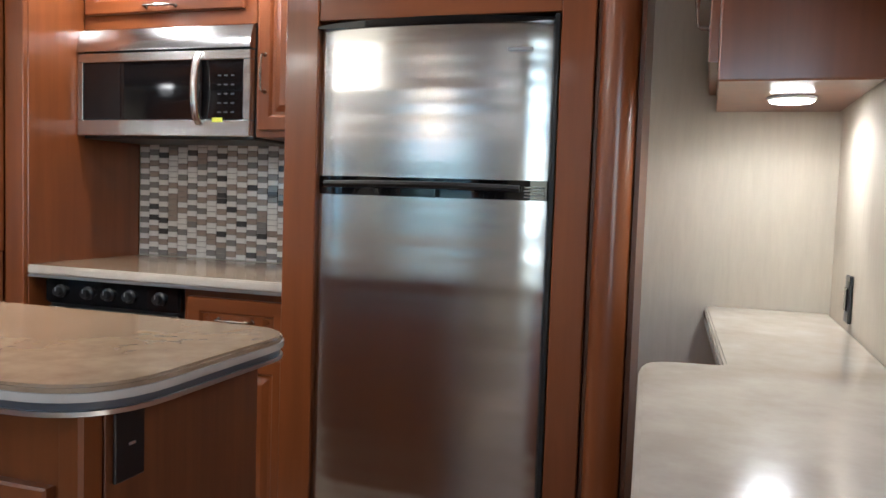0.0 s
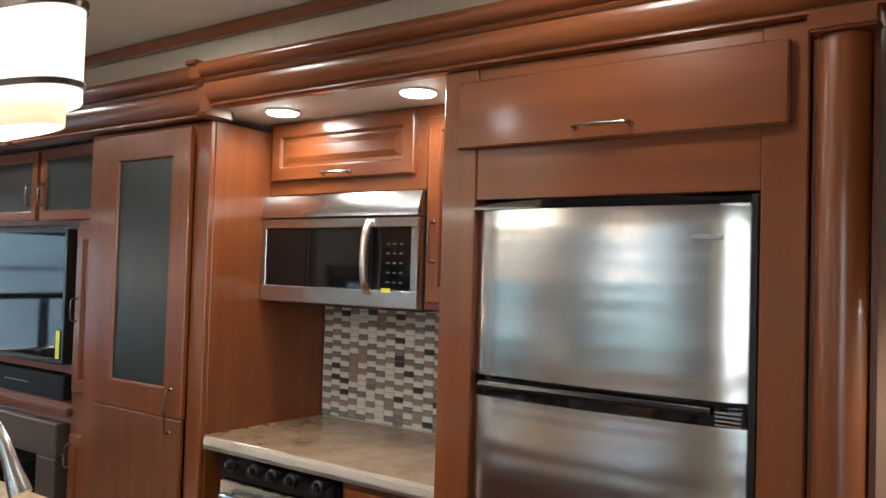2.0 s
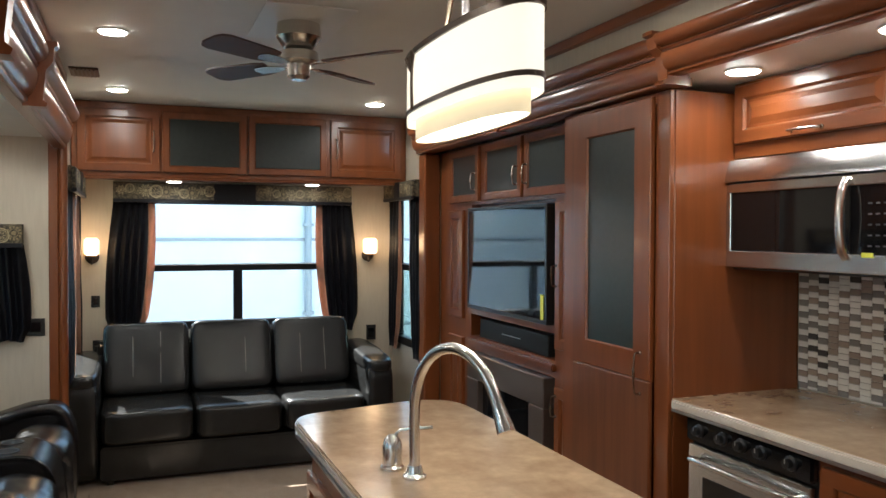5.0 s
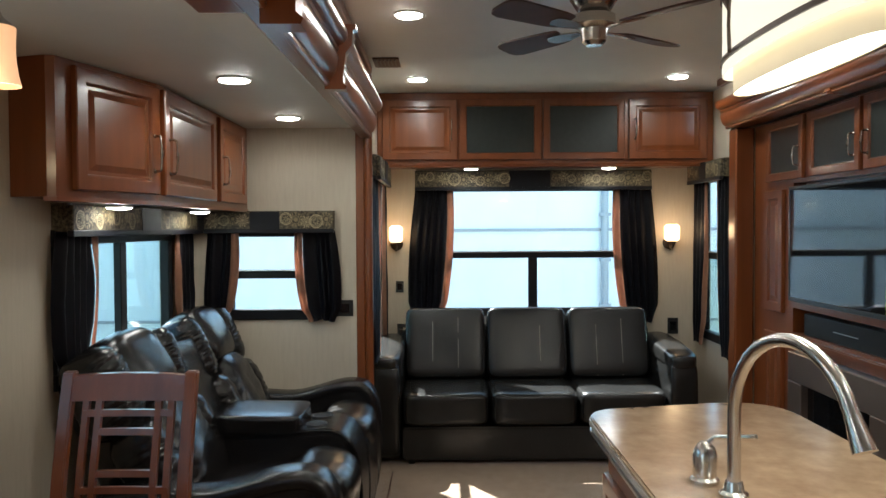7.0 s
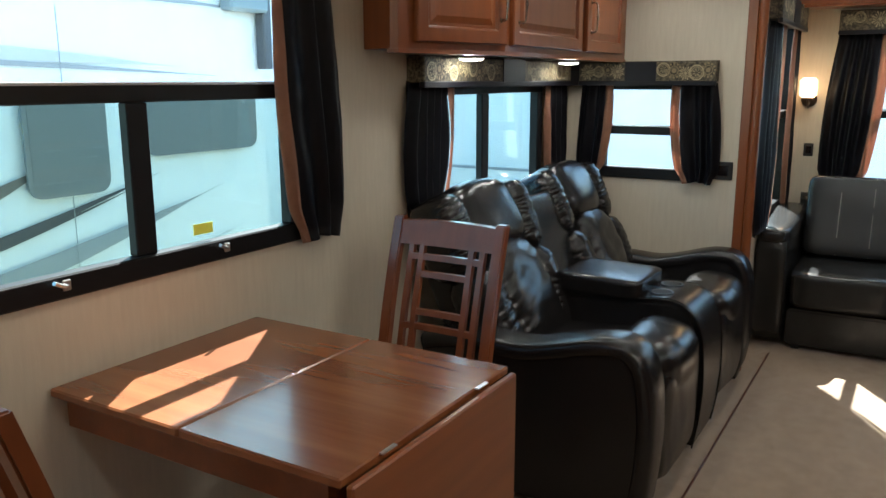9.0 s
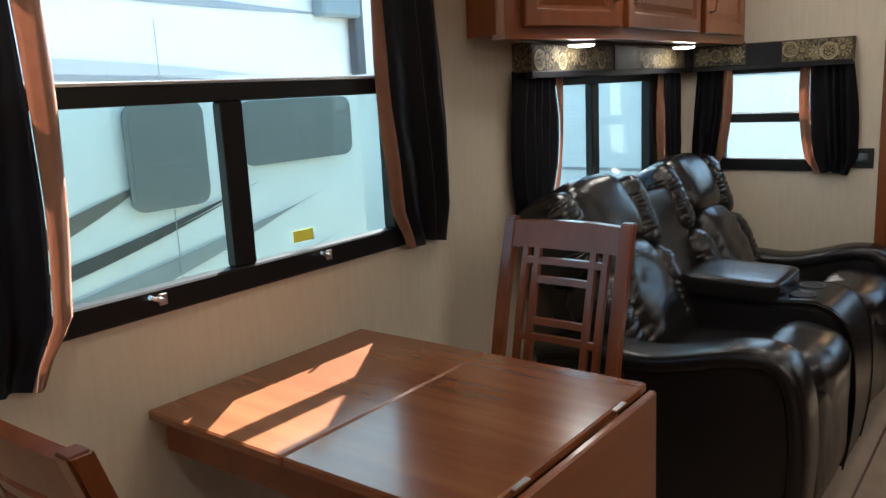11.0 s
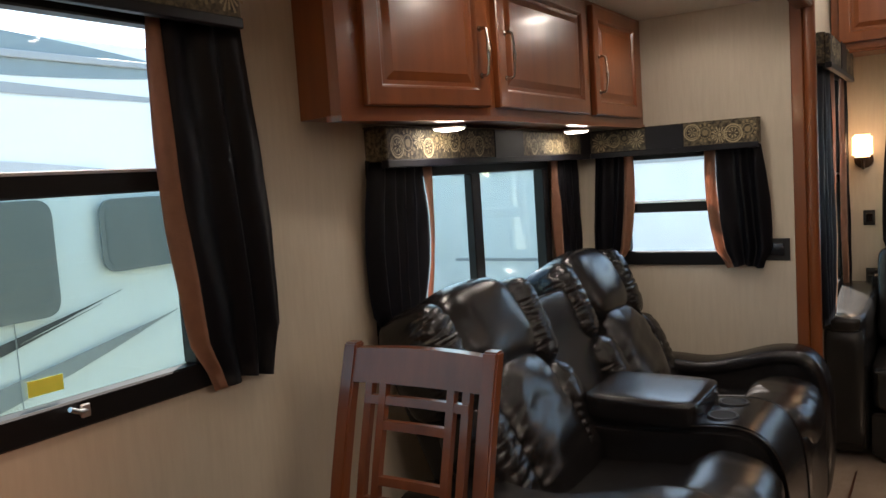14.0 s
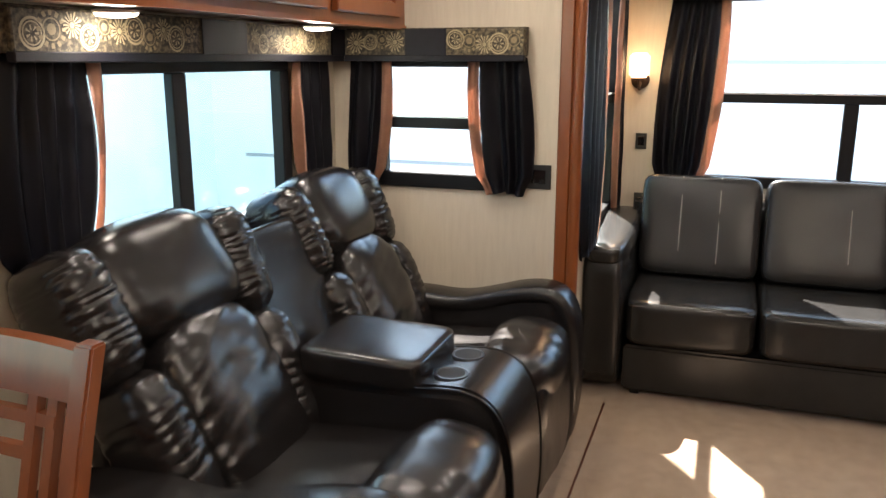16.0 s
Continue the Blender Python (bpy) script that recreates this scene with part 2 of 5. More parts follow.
def extrude(profile, axis, a0, a1, bm=None, M=None):
    """A closed profile of (u, v) drawn out along an axis: x -> (y, z), y -> (x, z), z -> (x, y)."""
    b = bmesh.new()

    def at(p, a):
        return {"x": (a, p[0], p[1]), "y": (p[0], a, p[1]), "z": (p[0], p[1], a)}[axis]
    A = [b.verts.new(at(p, a0)) for p in profile]
    B = [b.verts.new(at(p, a1)) for p in profile]
    n = len(profile)
    for i in range(n):
        b.faces.new((A[i], A[(i + 1) % n], B[(i + 1) % n], B[i]))
    b.faces.new(A[::-1])
    b.faces.new(B)
    bmesh.ops.recalc_face_normals(b, faces=b.faces)
    if M is not None:
        b.transform(M)
    return join(bm, b)


def rings(w, h, steps, M, cap=True, bm=None, x0=0, z0=0):
    """Rectangular rings from (inset, depth) steps; the front looks to -y."""
    b = bmesh.new()
    prev = None
    for ins, y in steps:
        vs = [b.verts.new((x0 + x, y, z0 + z)) for x, z in ((ins, ins), (w - ins, ins), (w - ins, h - ins), (ins, h - ins))]
        if prev:
            for i in range(4):
                b.faces.new((prev[i], prev[(i + 1) % 4], vs[(i + 1) % 4], vs[i]))
        prev = vs
    if cap:
        b.faces.new(prev)
    b.transform(M)
    return join(bm, b)


def tube(pts, r, seg=10, bm=None, closed=False, M=None, radii=None):
    b = bmesh.new()
    pts = [Vector(p) for p in pts]
    n = len(pts)
    loops = []
    up = None
    for i, p in enumerate(pts):
        d = (pts[(i + 1) % n] - pts[i - 1]) if closed else (pts[min(i + 1, n - 1)] - pts[max(i - 1, 0)])
        d.normalize()
        if up is None:
            up = Vector((0, 0, 1)) if abs(d.z) < 0.9 else Vector((1, 0, 0))
        s = d.cross(up).normalized()
        up = s.cross(d).normalized()
        rr = radii[i] if radii else r
        loops.append([b.verts.new(p + rr * (math.cos(a) * s + math.sin(a) * up)) for a in [2 * math.pi * k / seg for k in range(seg)]])
    for i in range(n if closed else n - 1):
        A, B = loops[i], loops[(i + 1) % n]
        for k in range(seg):
            b.faces.new((A[k], A[(k + 1) % seg], B[(k + 1) % seg], B[k]))
    if not closed:
        b.faces.new(loops[0][::-1])
        b.faces.new(loops[-1])
    bmesh.ops.recalc_face_normals(b, faces=b.faces)
    if M is not None:
        b.transform(M)
    return join(bm, b)


def lathe(prof, loc=(0, 0, 0), seg=24, M=None, bm=None, sx=1.0, sy=1.0):
    """A profile of (radius, z) turned about z."""
    b = bmesh.new()
    loops = []
    for r, z in prof:
        loops.append([b.verts.new((sx * r * math.cos(2 * math.pi * k / seg), sy * r * math.sin(2 * math.pi * k / seg), z)) for k in range(seg)])
    for A, B in zip(loops, loops[1:]):
        for k in range(seg):
            b.faces.new((A[k], A[(k + 1) % seg], B[(k + 1) % seg], B[k]))
    if prof[0][0] > 1e-4:
        b.faces.new(loops[0][::-1])
    if prof[-1][0] > 1e-4:
        b.faces.new(loops[-1])
    bmesh.ops.remove_doubles(b, verts=b.verts, dist=1e-5)
    bmesh.ops.recalc_face_normals(b, faces=b.faces)
    b.transform((M if M is not None else Matrix.Identity(4)))
    b.transform(Matrix.Translation(loc))
    return join(bm, b)


def cushion(sx, sy, sz, M, n=5.0, cuts=12, wrinkle=0.0, freq=8.0, fold=None, seed=0, bm=None, puff=0.0, ripple=None):
    """A soft padded block about the origin, of full sizes sx, sy, sz; fold: (axis, count, depth) gathers across an axis."""
    b = bmesh.new()
    bmesh.ops.create_cube(b, size=2)
    bmesh.ops.subdivide_edges(b, edges=b.edges[:], cuts=cuts, use_grid_fill=True)
    off = Vector((seed * 3.7, seed * 1.3, seed * 2.1))
    for v in b.verts:
        p = v.co
        q = Vector([math.copysign(abs(c) ** 0.9, c) for c in p])
        r = (abs(q.x) ** n + abs(q.y) ** n + abs(q.z) ** n) ** (1 / n)
        q = q / r
        t = Vector((q.x * sx / 2, q.y * sy / 2, q.z * sz / 2))
        if puff:
            t.y += math.copysign(puff * (1 - p.x ** 2) * (1 - p.z ** 2), p.y) if abs(p.y) > 0.5 else 0
        nrm = Vector((q.x / sx, q.y / sy, q.z / sz)).normalized()
        if wrinkle:
            t += nrm * wrinkle * (noise.noise(t * freq + off) + 0.5 * noise.noise(t * freq * 2.3 + off))
        if fold:
            ax, cnt, dep = fold
            w = p[ax]
            wob = 0.55 * noise.noise(t * 9 + off)
            t += nrm * dep * (abs(math.sin((w + 1 + wob) * cnt * math.pi / 2)) - 0.6)
        if ripple:
            t += nrm * ripple(t)
        v.co = t
    b.transform(M)
    return join(bm, b)


def disc_light(name, x, y, z, power, label, group, down=True, r=0.055, drop=0.0, spread=173):
    t = thing(name, (x, y, z), label, "light", group)
    part("trim_ring", lathe([(r * 0.95, 0), (r * 1.14, 0), (r * 1.14, -0.004), (r * 1.05, -0.008 - drop)], (x, y, z), 28), nickel if drop else white_plastic, t)
    part("lens", lathe([(r * 1.04, -0.0075 - drop), (r * 0.95, -0.012 - drop), (r * 0.5, -0.015 - drop), (0, -0.016 - drop)], (x, y, z), 28), led_lens, t, "bright lit lens")
    l = bpy.data.lights.new("led", "SPOT")
    l.energy = power * 0.205
    l.color = (1.0, 0.94, 0.86)
    l.shadow_soft_size = 0.05
    l.spot_size = radians(spread)
    l.spot_blend = 0.35
    o = new("led_glow", l)
    o.parent = t
    o.matrix_basis = pose(0, 0, -0.04 - drop)
    return t


def handle(parent, M, horizontal=False, length=0.13):
    """A slim bar pull about the origin of M on two short posts, swelling in the middle, standing off to -y."""
    L = length / 2
    R = Matrix.Identity(4) if horizontal else pose(0, 0, 0, 0, 90, 0)
    n = 16
    pts = [(-L, 0, 0), (-L, -0.018, 0)] + [((-1 + 2 * i / n) * L * 0.93, -0.026 - 0.005 * (1 - (2 * i / n - 1) ** 2), 0) for i in range(n + 1)] + [(L, -0.018, 0), (L, 0, 0)]
    rad = [0.0055, 0.0048] + [0.0038 + 0.0026 * math.exp(-((2 * i / n - 1) / 0.22) ** 2) for i in range(n + 1)] + [0.0048, 0.0055]
    bm = tube(pts, 0.005, 8, M=M @ R, radii=rad)
    for s in (-L, L):
        lathe([(0.008, 0), (0.008, 0.003), (0.005, 0.006)], (0, 0, 0), 10, M=M @ R @ Matrix.Translation((s, 0, 0)) @ pose(0, 0, 0, 90, 0, 0), bm=bm)
    part("handle", bm, pull_metal, parent, "slim antique-pewter bar pull")


RAISED = [(0, 0), (0, -0.017), (0.004, -0.021), (0.046, -0.021), (0.051, -0.017), (0.055, -0.010), (0.066, -0.010), (0.088, -0.018)]
FRAME = [(0, 0), (0, -0.017), (0.004, -0.021), (0.040, -0.021), (0.047, -0.013), (0.047, 0.0)]


def door(parent, M, w, h, x=0, z=0, glass=False, hx=None, hz=None, hh=False, label="", wood=None, hl=0.13):
    """A cabinet door in the plane of M, its lower left corner at (x, z)."""
    if glass:
        d = part("door", rings(w, h, FRAME, M, cap=False, x0=x, z0=z), wood or wood_v, parent, label, smooth=False)
        part("pane", box(x + 0.047, x + w - 0.047, -0.011, -0.007, z + 0.047, z + h - 0.047, M=M), dark_glass, d, "grey frosted glass pane")
    else:
        d = part("door", rings(w, h, RAISED, M, x0=x, z0=z), wood or wood_v, parent, label, smooth=False)
    if hx is not None:
        handle(d, M @ Matrix.Translation((x + hx, -0.021, z + hz)), hh, hl)
    return d


# ---- structure ----
def wall(name, axis, p0, p1, a0, a1, z0, z1, holes=(), material=None, label="cream woven wallpaper on a wall"):
    """A wall between p0 and p1 across its thickness, from a0 to a1 along it, with holes (a0, a1, z0, z1)."""
    bm = None

    def put(a, b, lo, hi, bm):
        if b - a < 1e-4 or hi - lo < 1e-4:
            return bm
        return box(p0, p1, a, b, lo, hi, bm=bm) if axis == "x" else box(a, b, p0, p1, lo, hi, bm=bm)
    at = a0
    for h0, h1, hz0, hz1 in sorted(holes):
        bm = put(at, h0, z0, z1, bm)
        bm = put(h0, h1, z0, hz0, bm)
        bm = put(h0, h1, hz1, z1, bm)
        at = h1
    bm = put(at, a1, z0, z1, bm)
    return solid(name, bm, material or wallpaper, label, kind="structure", smooth=False)


W_REAR = (2.78, 4.19, 0.84, 1.76)
W_END = (1.66, 2.14, 0.97, 1.46)
W_REC = (-2.42, -1.22, 0.90, 1.45)
W_BIG = (-0.58, 0.68, 0.98, 1.80)
# Added hole out of view that lets daylight in towards the nook.
UNSEEN_OPENING = (1.62, 2.62, 0.90, 1.95)
W_SS = (-3.95, -3.10, 0.70, 1.80)
W_SN = (-3.95, -3.42, 0.70, 1.80)

solid("floor", box(-4.15, 3.25, 1.43, 5.35, -0.08, 0.0), carpet, "beige cut-pile carpet floor", kind="structure")
solid("ceiling", box(-4.15, 3.25, 2.40, 4.72, 2.36, 2.42), ceiling_mat, "off-white vinyl ceiling", kind="structure")
solid("ceiling_nook", box(1.56, 2.13, 4.721, 4.92, 2.36, 2.42), ceiling_mat, "off-white vinyl ceiling over the nook", kind="structure")
solid("ceiling_slide", box(-2.85, 3.25, 1.43, 2.44, 2.01, 2.07), ceiling_mat, "off-white ceiling of the slide-out", kind="structure")
solid("ceiling_kitchen", box(-3.35, 1.60, 4.60, 5.35, 2.085, 2.13), ceiling_mat, "off-white kitchen soffit", kind="structure")
wall("wall_rear", "x", -4.15, -4.10, 2.37, 4.72, 0, 2.36, [W_REAR])
wall("wall_side_south", "y", 2.37, 2.42, -4.10, -2.86, 0, 2.36, [W_SS])
wall("wall_slide_end", "x", -2.85, -2.80, 1.43, 2.40, 0, 2.01, [W_END])
wall("wall_slide_back", "y", 1.43, 1.48, -2.80, 3.25, 0, 2.01, [W_REC, W_BIG, UNSEEN_OPENING])
wall("wall_side_north", "y", 4.67, 4.72, -4.10, -3.33, 0, 2.36, [W_SN])
wall("wall_kitchen_back", "y", 5.27, 5.35, -3.35, 1.60, 0, 2.085)
wall("wall_slide_side", "x", -3.33, -3.29, 4.72, 5.27, 0, 2.085)
wall("wall_nook", "y", 4.86, 4.92, 1.56, 2.08, 0, 2.36)
wall("wall_nook_side", "x", 2.08, 2.13, 3.0, 4.92, 0, 2.36)
wall("wall_front", "x", 3.20, 3.25, 1.48, 3.05, 0, 2.36)
wall("wall_hall", "y", 3.0, 3.05, 2.13, 3.20, 0, 2.36)
wall("wall_over_kitchen", "y", 4.58, 4.62, -3.33, 1.60, 2.13, 2.36)
wall("wall_over_slide", "y", 2.40, 2.44, -2.86, 3.20, 2.07, 2.36)

trim = lambda n, bm, lab, m=wood_h: solid(n, bm, m, lab, kind="structure")
trim("trim", box(-3.33, 1.60, 4.545, 4.579, 2.315, 2.358, 0.004), "cherry ceiling moulding strip")
trim("trim", box(-2.86, 3.2, 2.441, 2.47, 2.315, 2.358, 0.004), "cherry ceiling moulding strip")
trim("trim", box(-2.80, 3.2, 1.481, 1.50, 1.965, 2.008, 0.004), "cherry ceiling moulding strip over the big window")
CROWN = [(0, 0), (-0.010, 0), (-0.017, 0.004), (-0.017, 0.010), (-0.009, 0.013), (-0.018, 0.015), (-0.030, 0.023), (-0.040, 0.036), (-0.046, 0.052), (-0.048, 0.068), (-0.046, 0.076), (-0.038, 0.079), (-0.038, 0.083), (-0.047, 0.084), (-0.052, 0.089), (-0.048, 0.094), (-0.042, 0.096), (-0.054, 0.098), (-0.067, 0.102), (-0.077, 0.111), (-0.082, 0.123), (-0.080, 0.134), (-0.074, 0.140), (0, 0.140)]
trim("crown_moulding", extrude([(4.57 + y, 2.075 + z) for y, z in CROWN], "x", -0.50, 1.60), "stepped cherry crown moulding over the kitchen")
trim("crown_moulding", extrude([(4.615 + y, 2.055 + z * 1.22) for y, z in CROWN], "x", -3.33, -0.555), "stepped cherry crown moulding over the television cabinet")
# Thin dark tubes laid in the crown paint the shade of its grooves.
trim("crown_groove", tube([(-3.33, 4.571, 2.155), (-0.556, 4.571, 2.155)], 0.0045, 8), "dark strip painting groove shade on the crown moulding", wood_dark)
trim("crown_groove", tube([(-0.499, 4.529, 2.157), (1.599, 4.529, 2.157)], 0.0040, 8), "dark strip painting groove shade on the crown moulding", wood_dark)
trim("crown_groove", tube([(-0.499, 4.525, 2.171), (1.599, 4.525, 2.171)], 0.0030, 8), "dark strip painting groove shade on the crown moulding", wood_dark)
trim("crown_groove", tube([(-0.499, 4.557, 2.0885), (1.599, 4.557, 2.0885)], 0.0035, 8), "dark strip painting groove shade on the crown moulding", wood_dark)
trim("filler_board", box(-3.33, -0.555, 4.616, 4.70, 2.055, 2.128), "cherry board behind the moulding")
trim("filler_board", box(-0.555, 1.60, 4.572, 4.60, 2.075, 2.215), "cherry board behind the moulding")


def bracket(x, y, z0, z1, s, d=0.10, w=0.055):
    """A corner block of the crown; s: the side it looks to."""
    h = z1 - z0
    prof = [(0, 0), (s * d * 0.66, 0), (s * d * 0.70, h * 0.05), (s * d * 0.58, h * 0.10), (s * d * 0.58, h * 0.16), (s * d * 0.66, h * 0.55), (s * d * 0.86, h * 0.68), (s * d * 0.90, h * 0.90), (s * d, h * 0.93), (s * d, h), (0, h)]
    trim("corner_block", extrude([(y + a, z0 + b) for a, b in prof], "x", x - w / 2, x + w / 2), "moulded cherry corner block", wood_v)


bracket(-0.525, 4.642, 2.045, 2.225, -1, 0.16)
bracket(-2.02, 4.65, 2.05, 2.20, -1)
trim("crown_moulding", extrude([(2.47 - 0.02 - y, 1.955 + z * 1.45) for y, z in CROWN], "x", -2.80, 3.2), "stepped cherry crown moulding along the slide-out")
trim("filler_board", box(-2.80, 3.2, 2.41, 2.449, 1.955, 2.158), "cherry board behind the moulding")
trim("soffit_board", box(-0.24, 3.2, 2.30, 2.409, 1.955, 2.009, 0.004), "cherry soffit board", wood_h)
trim("soffit_board", box(-1.22, -0.241, 2.30, 2.409, 1.955, 2.009, 0.004), "off-white soffit board", ceiling_mat)
# Groove shade of the slide-out crown, painted as dark tubes.
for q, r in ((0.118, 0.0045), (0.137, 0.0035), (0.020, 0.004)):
    trim("crown_groove", tube([(-2.80, 2.45 + (0.041 if q > 0.05 else 0.012), 1.955 + q), (3.19, 2.45 + (0.041 if q > 0.05 else 0.012), 1.955 + q)], r, 8), "dark strip painting groove shade on the slide-out moulding", wood_dark)
bracket(-1.22, 2.45, 1.945, 2.17, 1, 0.11)
bracket(-0.24, 2.45, 1.92, 2.20, 1, 0.14, 0.08)
bm = box(-2.862, -2.795, 2.38, 2.43, 0, 2.17, 0.006)
trim("slide_corner_trim", bm, "cherry corner post of the slide-out", wood_v)
trim("slide_corner_trim", lathe([(0.022, 0.0), (0.022, 2.3)], (-2.80, 2.452, 0), 16), "rounded cherry corner bead", wood_v)
trim("slide_corner_trim", box(-3.345, -3.229, 4.625, 4.742, 0, 2.054, 0.010), "cherry corner post beside the television cabinet", wood_v)
solid("baseboard", box(-2.80, 1.6, 1.481, 1.495, 0, 0.07, 0.003), wood_h, "low cherry baseboard", kind="structure")
solid("carpet_seam", box(-3.15, 1.4, 2.548, 2.556, 0, 0.004), wood_dark, "dark seam in the carpet", kind="structure")


# ---- windows ----
def window(name, axis, p, s, hole, mull=(), bar=None, label="", glass=tinted_glass, half_mull=True, fw=0.045):
    """A framed window in the opening; p: the inner face of the wall, s: the way into the room along the axis."""
    a0, a1, z0, z1 = hole
    t = thing(name, (p, (a0 + a1) / 2, z0) if axis == "x" else ((a0 + a1) / 2, p, z0), label, "window", kind="structure")
    q0, q1 = sorted((p - s * 0.031, p + s * 0.014))

    def b(u0, u1, w0, w1, d0=q0, d1=q1, bv=0.004):
        return box(d0, d1, u0, u1, w0, w1, bv) if axis == "x" else box(u0, u1, d0, d1, w0, w1, bv)
    e = 0.012
    bm = b(a0 - e, a1 + e, z0 - e, z0 + fw)
    join(bm, b(a0 - e, a1 + e, z1 - fw, z1 + e))
    join(bm, b(a0 - e, a0 + fw, z0 + fw, z1 - fw))
    join(bm, b(a1 - fw, a1 + e, z0 + fw, z1 - fw))
    f = part("window_frame", bm, black_frame, t, "black aluminium frame")
    r0, r1 = sorted((p - s * 0.029, p + s * 0.004))
    if bar is not None:
        part("cross_bar", b(a0 + fw, a1 - fw, bar - 0.03, bar + 0.02, r0, r1), black_frame, t, "black cross bar")
        c0, c1 = sorted((p + s * 0.005, p + s * 0.010))
        part("bar_bead", b(a0 + fw, a1 - fw, bar + 0.012, bar + 0.018, c0, c1, 0), alu, t, "bright bead on the cross bar")
    for m in mull:
        part("mullion", b(m - 0.032, m + 0.032, z0 + fw, (bar - 0.03) if (bar is not None and half_mull) else z1 - fw, r0, r1), black_frame, t, "black sliding mullion")
    g0, g1 = sorted((p - s * 0.026, p - s * 0.022))
    gx = [a0 + fw * 0.5] + list(mull) + [a1 - fw * 0.5]
    rows = [(z0 + 0.02, bar - 0.01), (bar + 0.0, z1 - 0.02)] if bar is not None else [(z0 + 0.02, z1 - 0.02)]
    for ri, (lo, hi) in enumerate(rows):
        spans = list(zip(gx, gx[1:])) if (ri == 0 or not half_mull) else [(gx[0], gx[-1])]
        for u, v in spans:
            o = part("pane", b(u, v, lo, hi, g0, g1, 0), sky_glass if ri else glass, t, "tinted window pane")
            o.visible_shadow = False
    return t


def latch(t, x, y, z, axis="y"):
    bm = tube([(x - 0.02, y, z), (x, y + 0.012, z + 0.004), (x + 0.025, y + 0.02, z + 0.016)], 0.005, 8)
    join(bm, box(x - 0.028, x - 0.008, y - 0.012, y + 0.004, z - 0.012, z + 0.014, 0.002))
    part("latch", bm, alu, t, "bright window latch")


w = window("window_1", "x", -4.10, 1, W_REAR, [3.50], 1.27, "wide black-framed rear window behind the sofa", sky_glass)
w = window("window_2", "x", -2.80, 1, W_END, [], 1.215, "small black-framed window beside the recliners", sky_glass)
w = window("window_3", "y", 1.48, 1, W_REC, [-1.84], None, "black-framed sliding window behind the recliners", mid_glass)
w = window("window_4", "y", 1.48, 1, W_BIG, [0.0], 1.44, "large black-framed dinette window with lower sliders")
latch(w, -0.24, 1.495, 1.0)
latch(w, 0.26, 1.495, 1.0)
part("sticker", box(-0.24, -0.17, 1.462, 1.463, 1.045, 1.075), yellow, w, "yellow sticker on the glass")
window("window_6", "y", 2.42, 1, W_SS, [], 1.27, "narrow black-framed side window")
window("window_7", "y", 4.67, -1, W_SN, [], 1.27, "narrow black-framed side window")


def curtain(name, M, w, h, side, label, folds=5, flare=0.0, tan=0.045, sway=0.05):
    """A gathered panel hanging from the origin of M down; side: +1 where the tan edge is at +x. It stands off to -y."""
    t = thing(name, (0, 0, 0), label, "curtain")
    t.matrix_basis = M @ Matrix.Translation((0, 0, -h))

    def sheet(u0, u1, nu, off):
        b = bmesh.new()
        nv = 24
        grid = []
        for j in range(nv + 1):
            v = j / nv
            row = []
            for i in range(nu + 1):
                u = u0 + (u1 - u0) * i / nu
                pinch = 1 + 0.10 * math.sin(math.pi * min(1, v * 1.05)) - 0.10 * v ** 3 - 0.30 * max(0, v - 0.88) / 0.12
                bulge = flare * math.sin(min(v, 1) * math.pi * 0.75)
                x = (u - 0.5) * w * pinch - side * sway * v ** 1.6 - side * bulge * (0.5 - side * (u - 0.5))
                y = -0.035 + off + 0.015 * math.sin(u * folds * 2 * math.pi + 0.9 * math.sin(v * 3) + 3.0 * noise.noise(Vector((u * 2.2, v * 0.8, folds * 1.7 + w)))) * (0.7 + 0.3 * v) + 0.006 * noise.noise(Vector((u * 4, v * 5, folds)))
                row.append(b.verts.new((x, y, h * (1 - v) - 0.03 * (v > 0.97) * abs(u - 0.5))))
            grid.append(row)
        for j in range(nv):
            for i in range(nu):
                b.faces.new((grid[j][i], grid[j][i + 1], grid[j + 1][i + 1], grid[j + 1][i]))
        ext = bmesh.ops.solidify(b, geom=b.faces[:], thickness=0.003)
        return b
    k = tan / w
    a = (0, 1 - k) if side > 0 else (k, 1)
    c = (1 - k, 1) if side > 0 else (0, k)
    part("curtain_panel", sheet(*a, 44, 0), curtain_black, t, "black satin curtain panel", smooth=True, local=True)
    part("curtain_edge", sheet(*c, 6, -0.004), curtain_tan, t, "copper satin edge band", smooth=True, local=True)
    return t


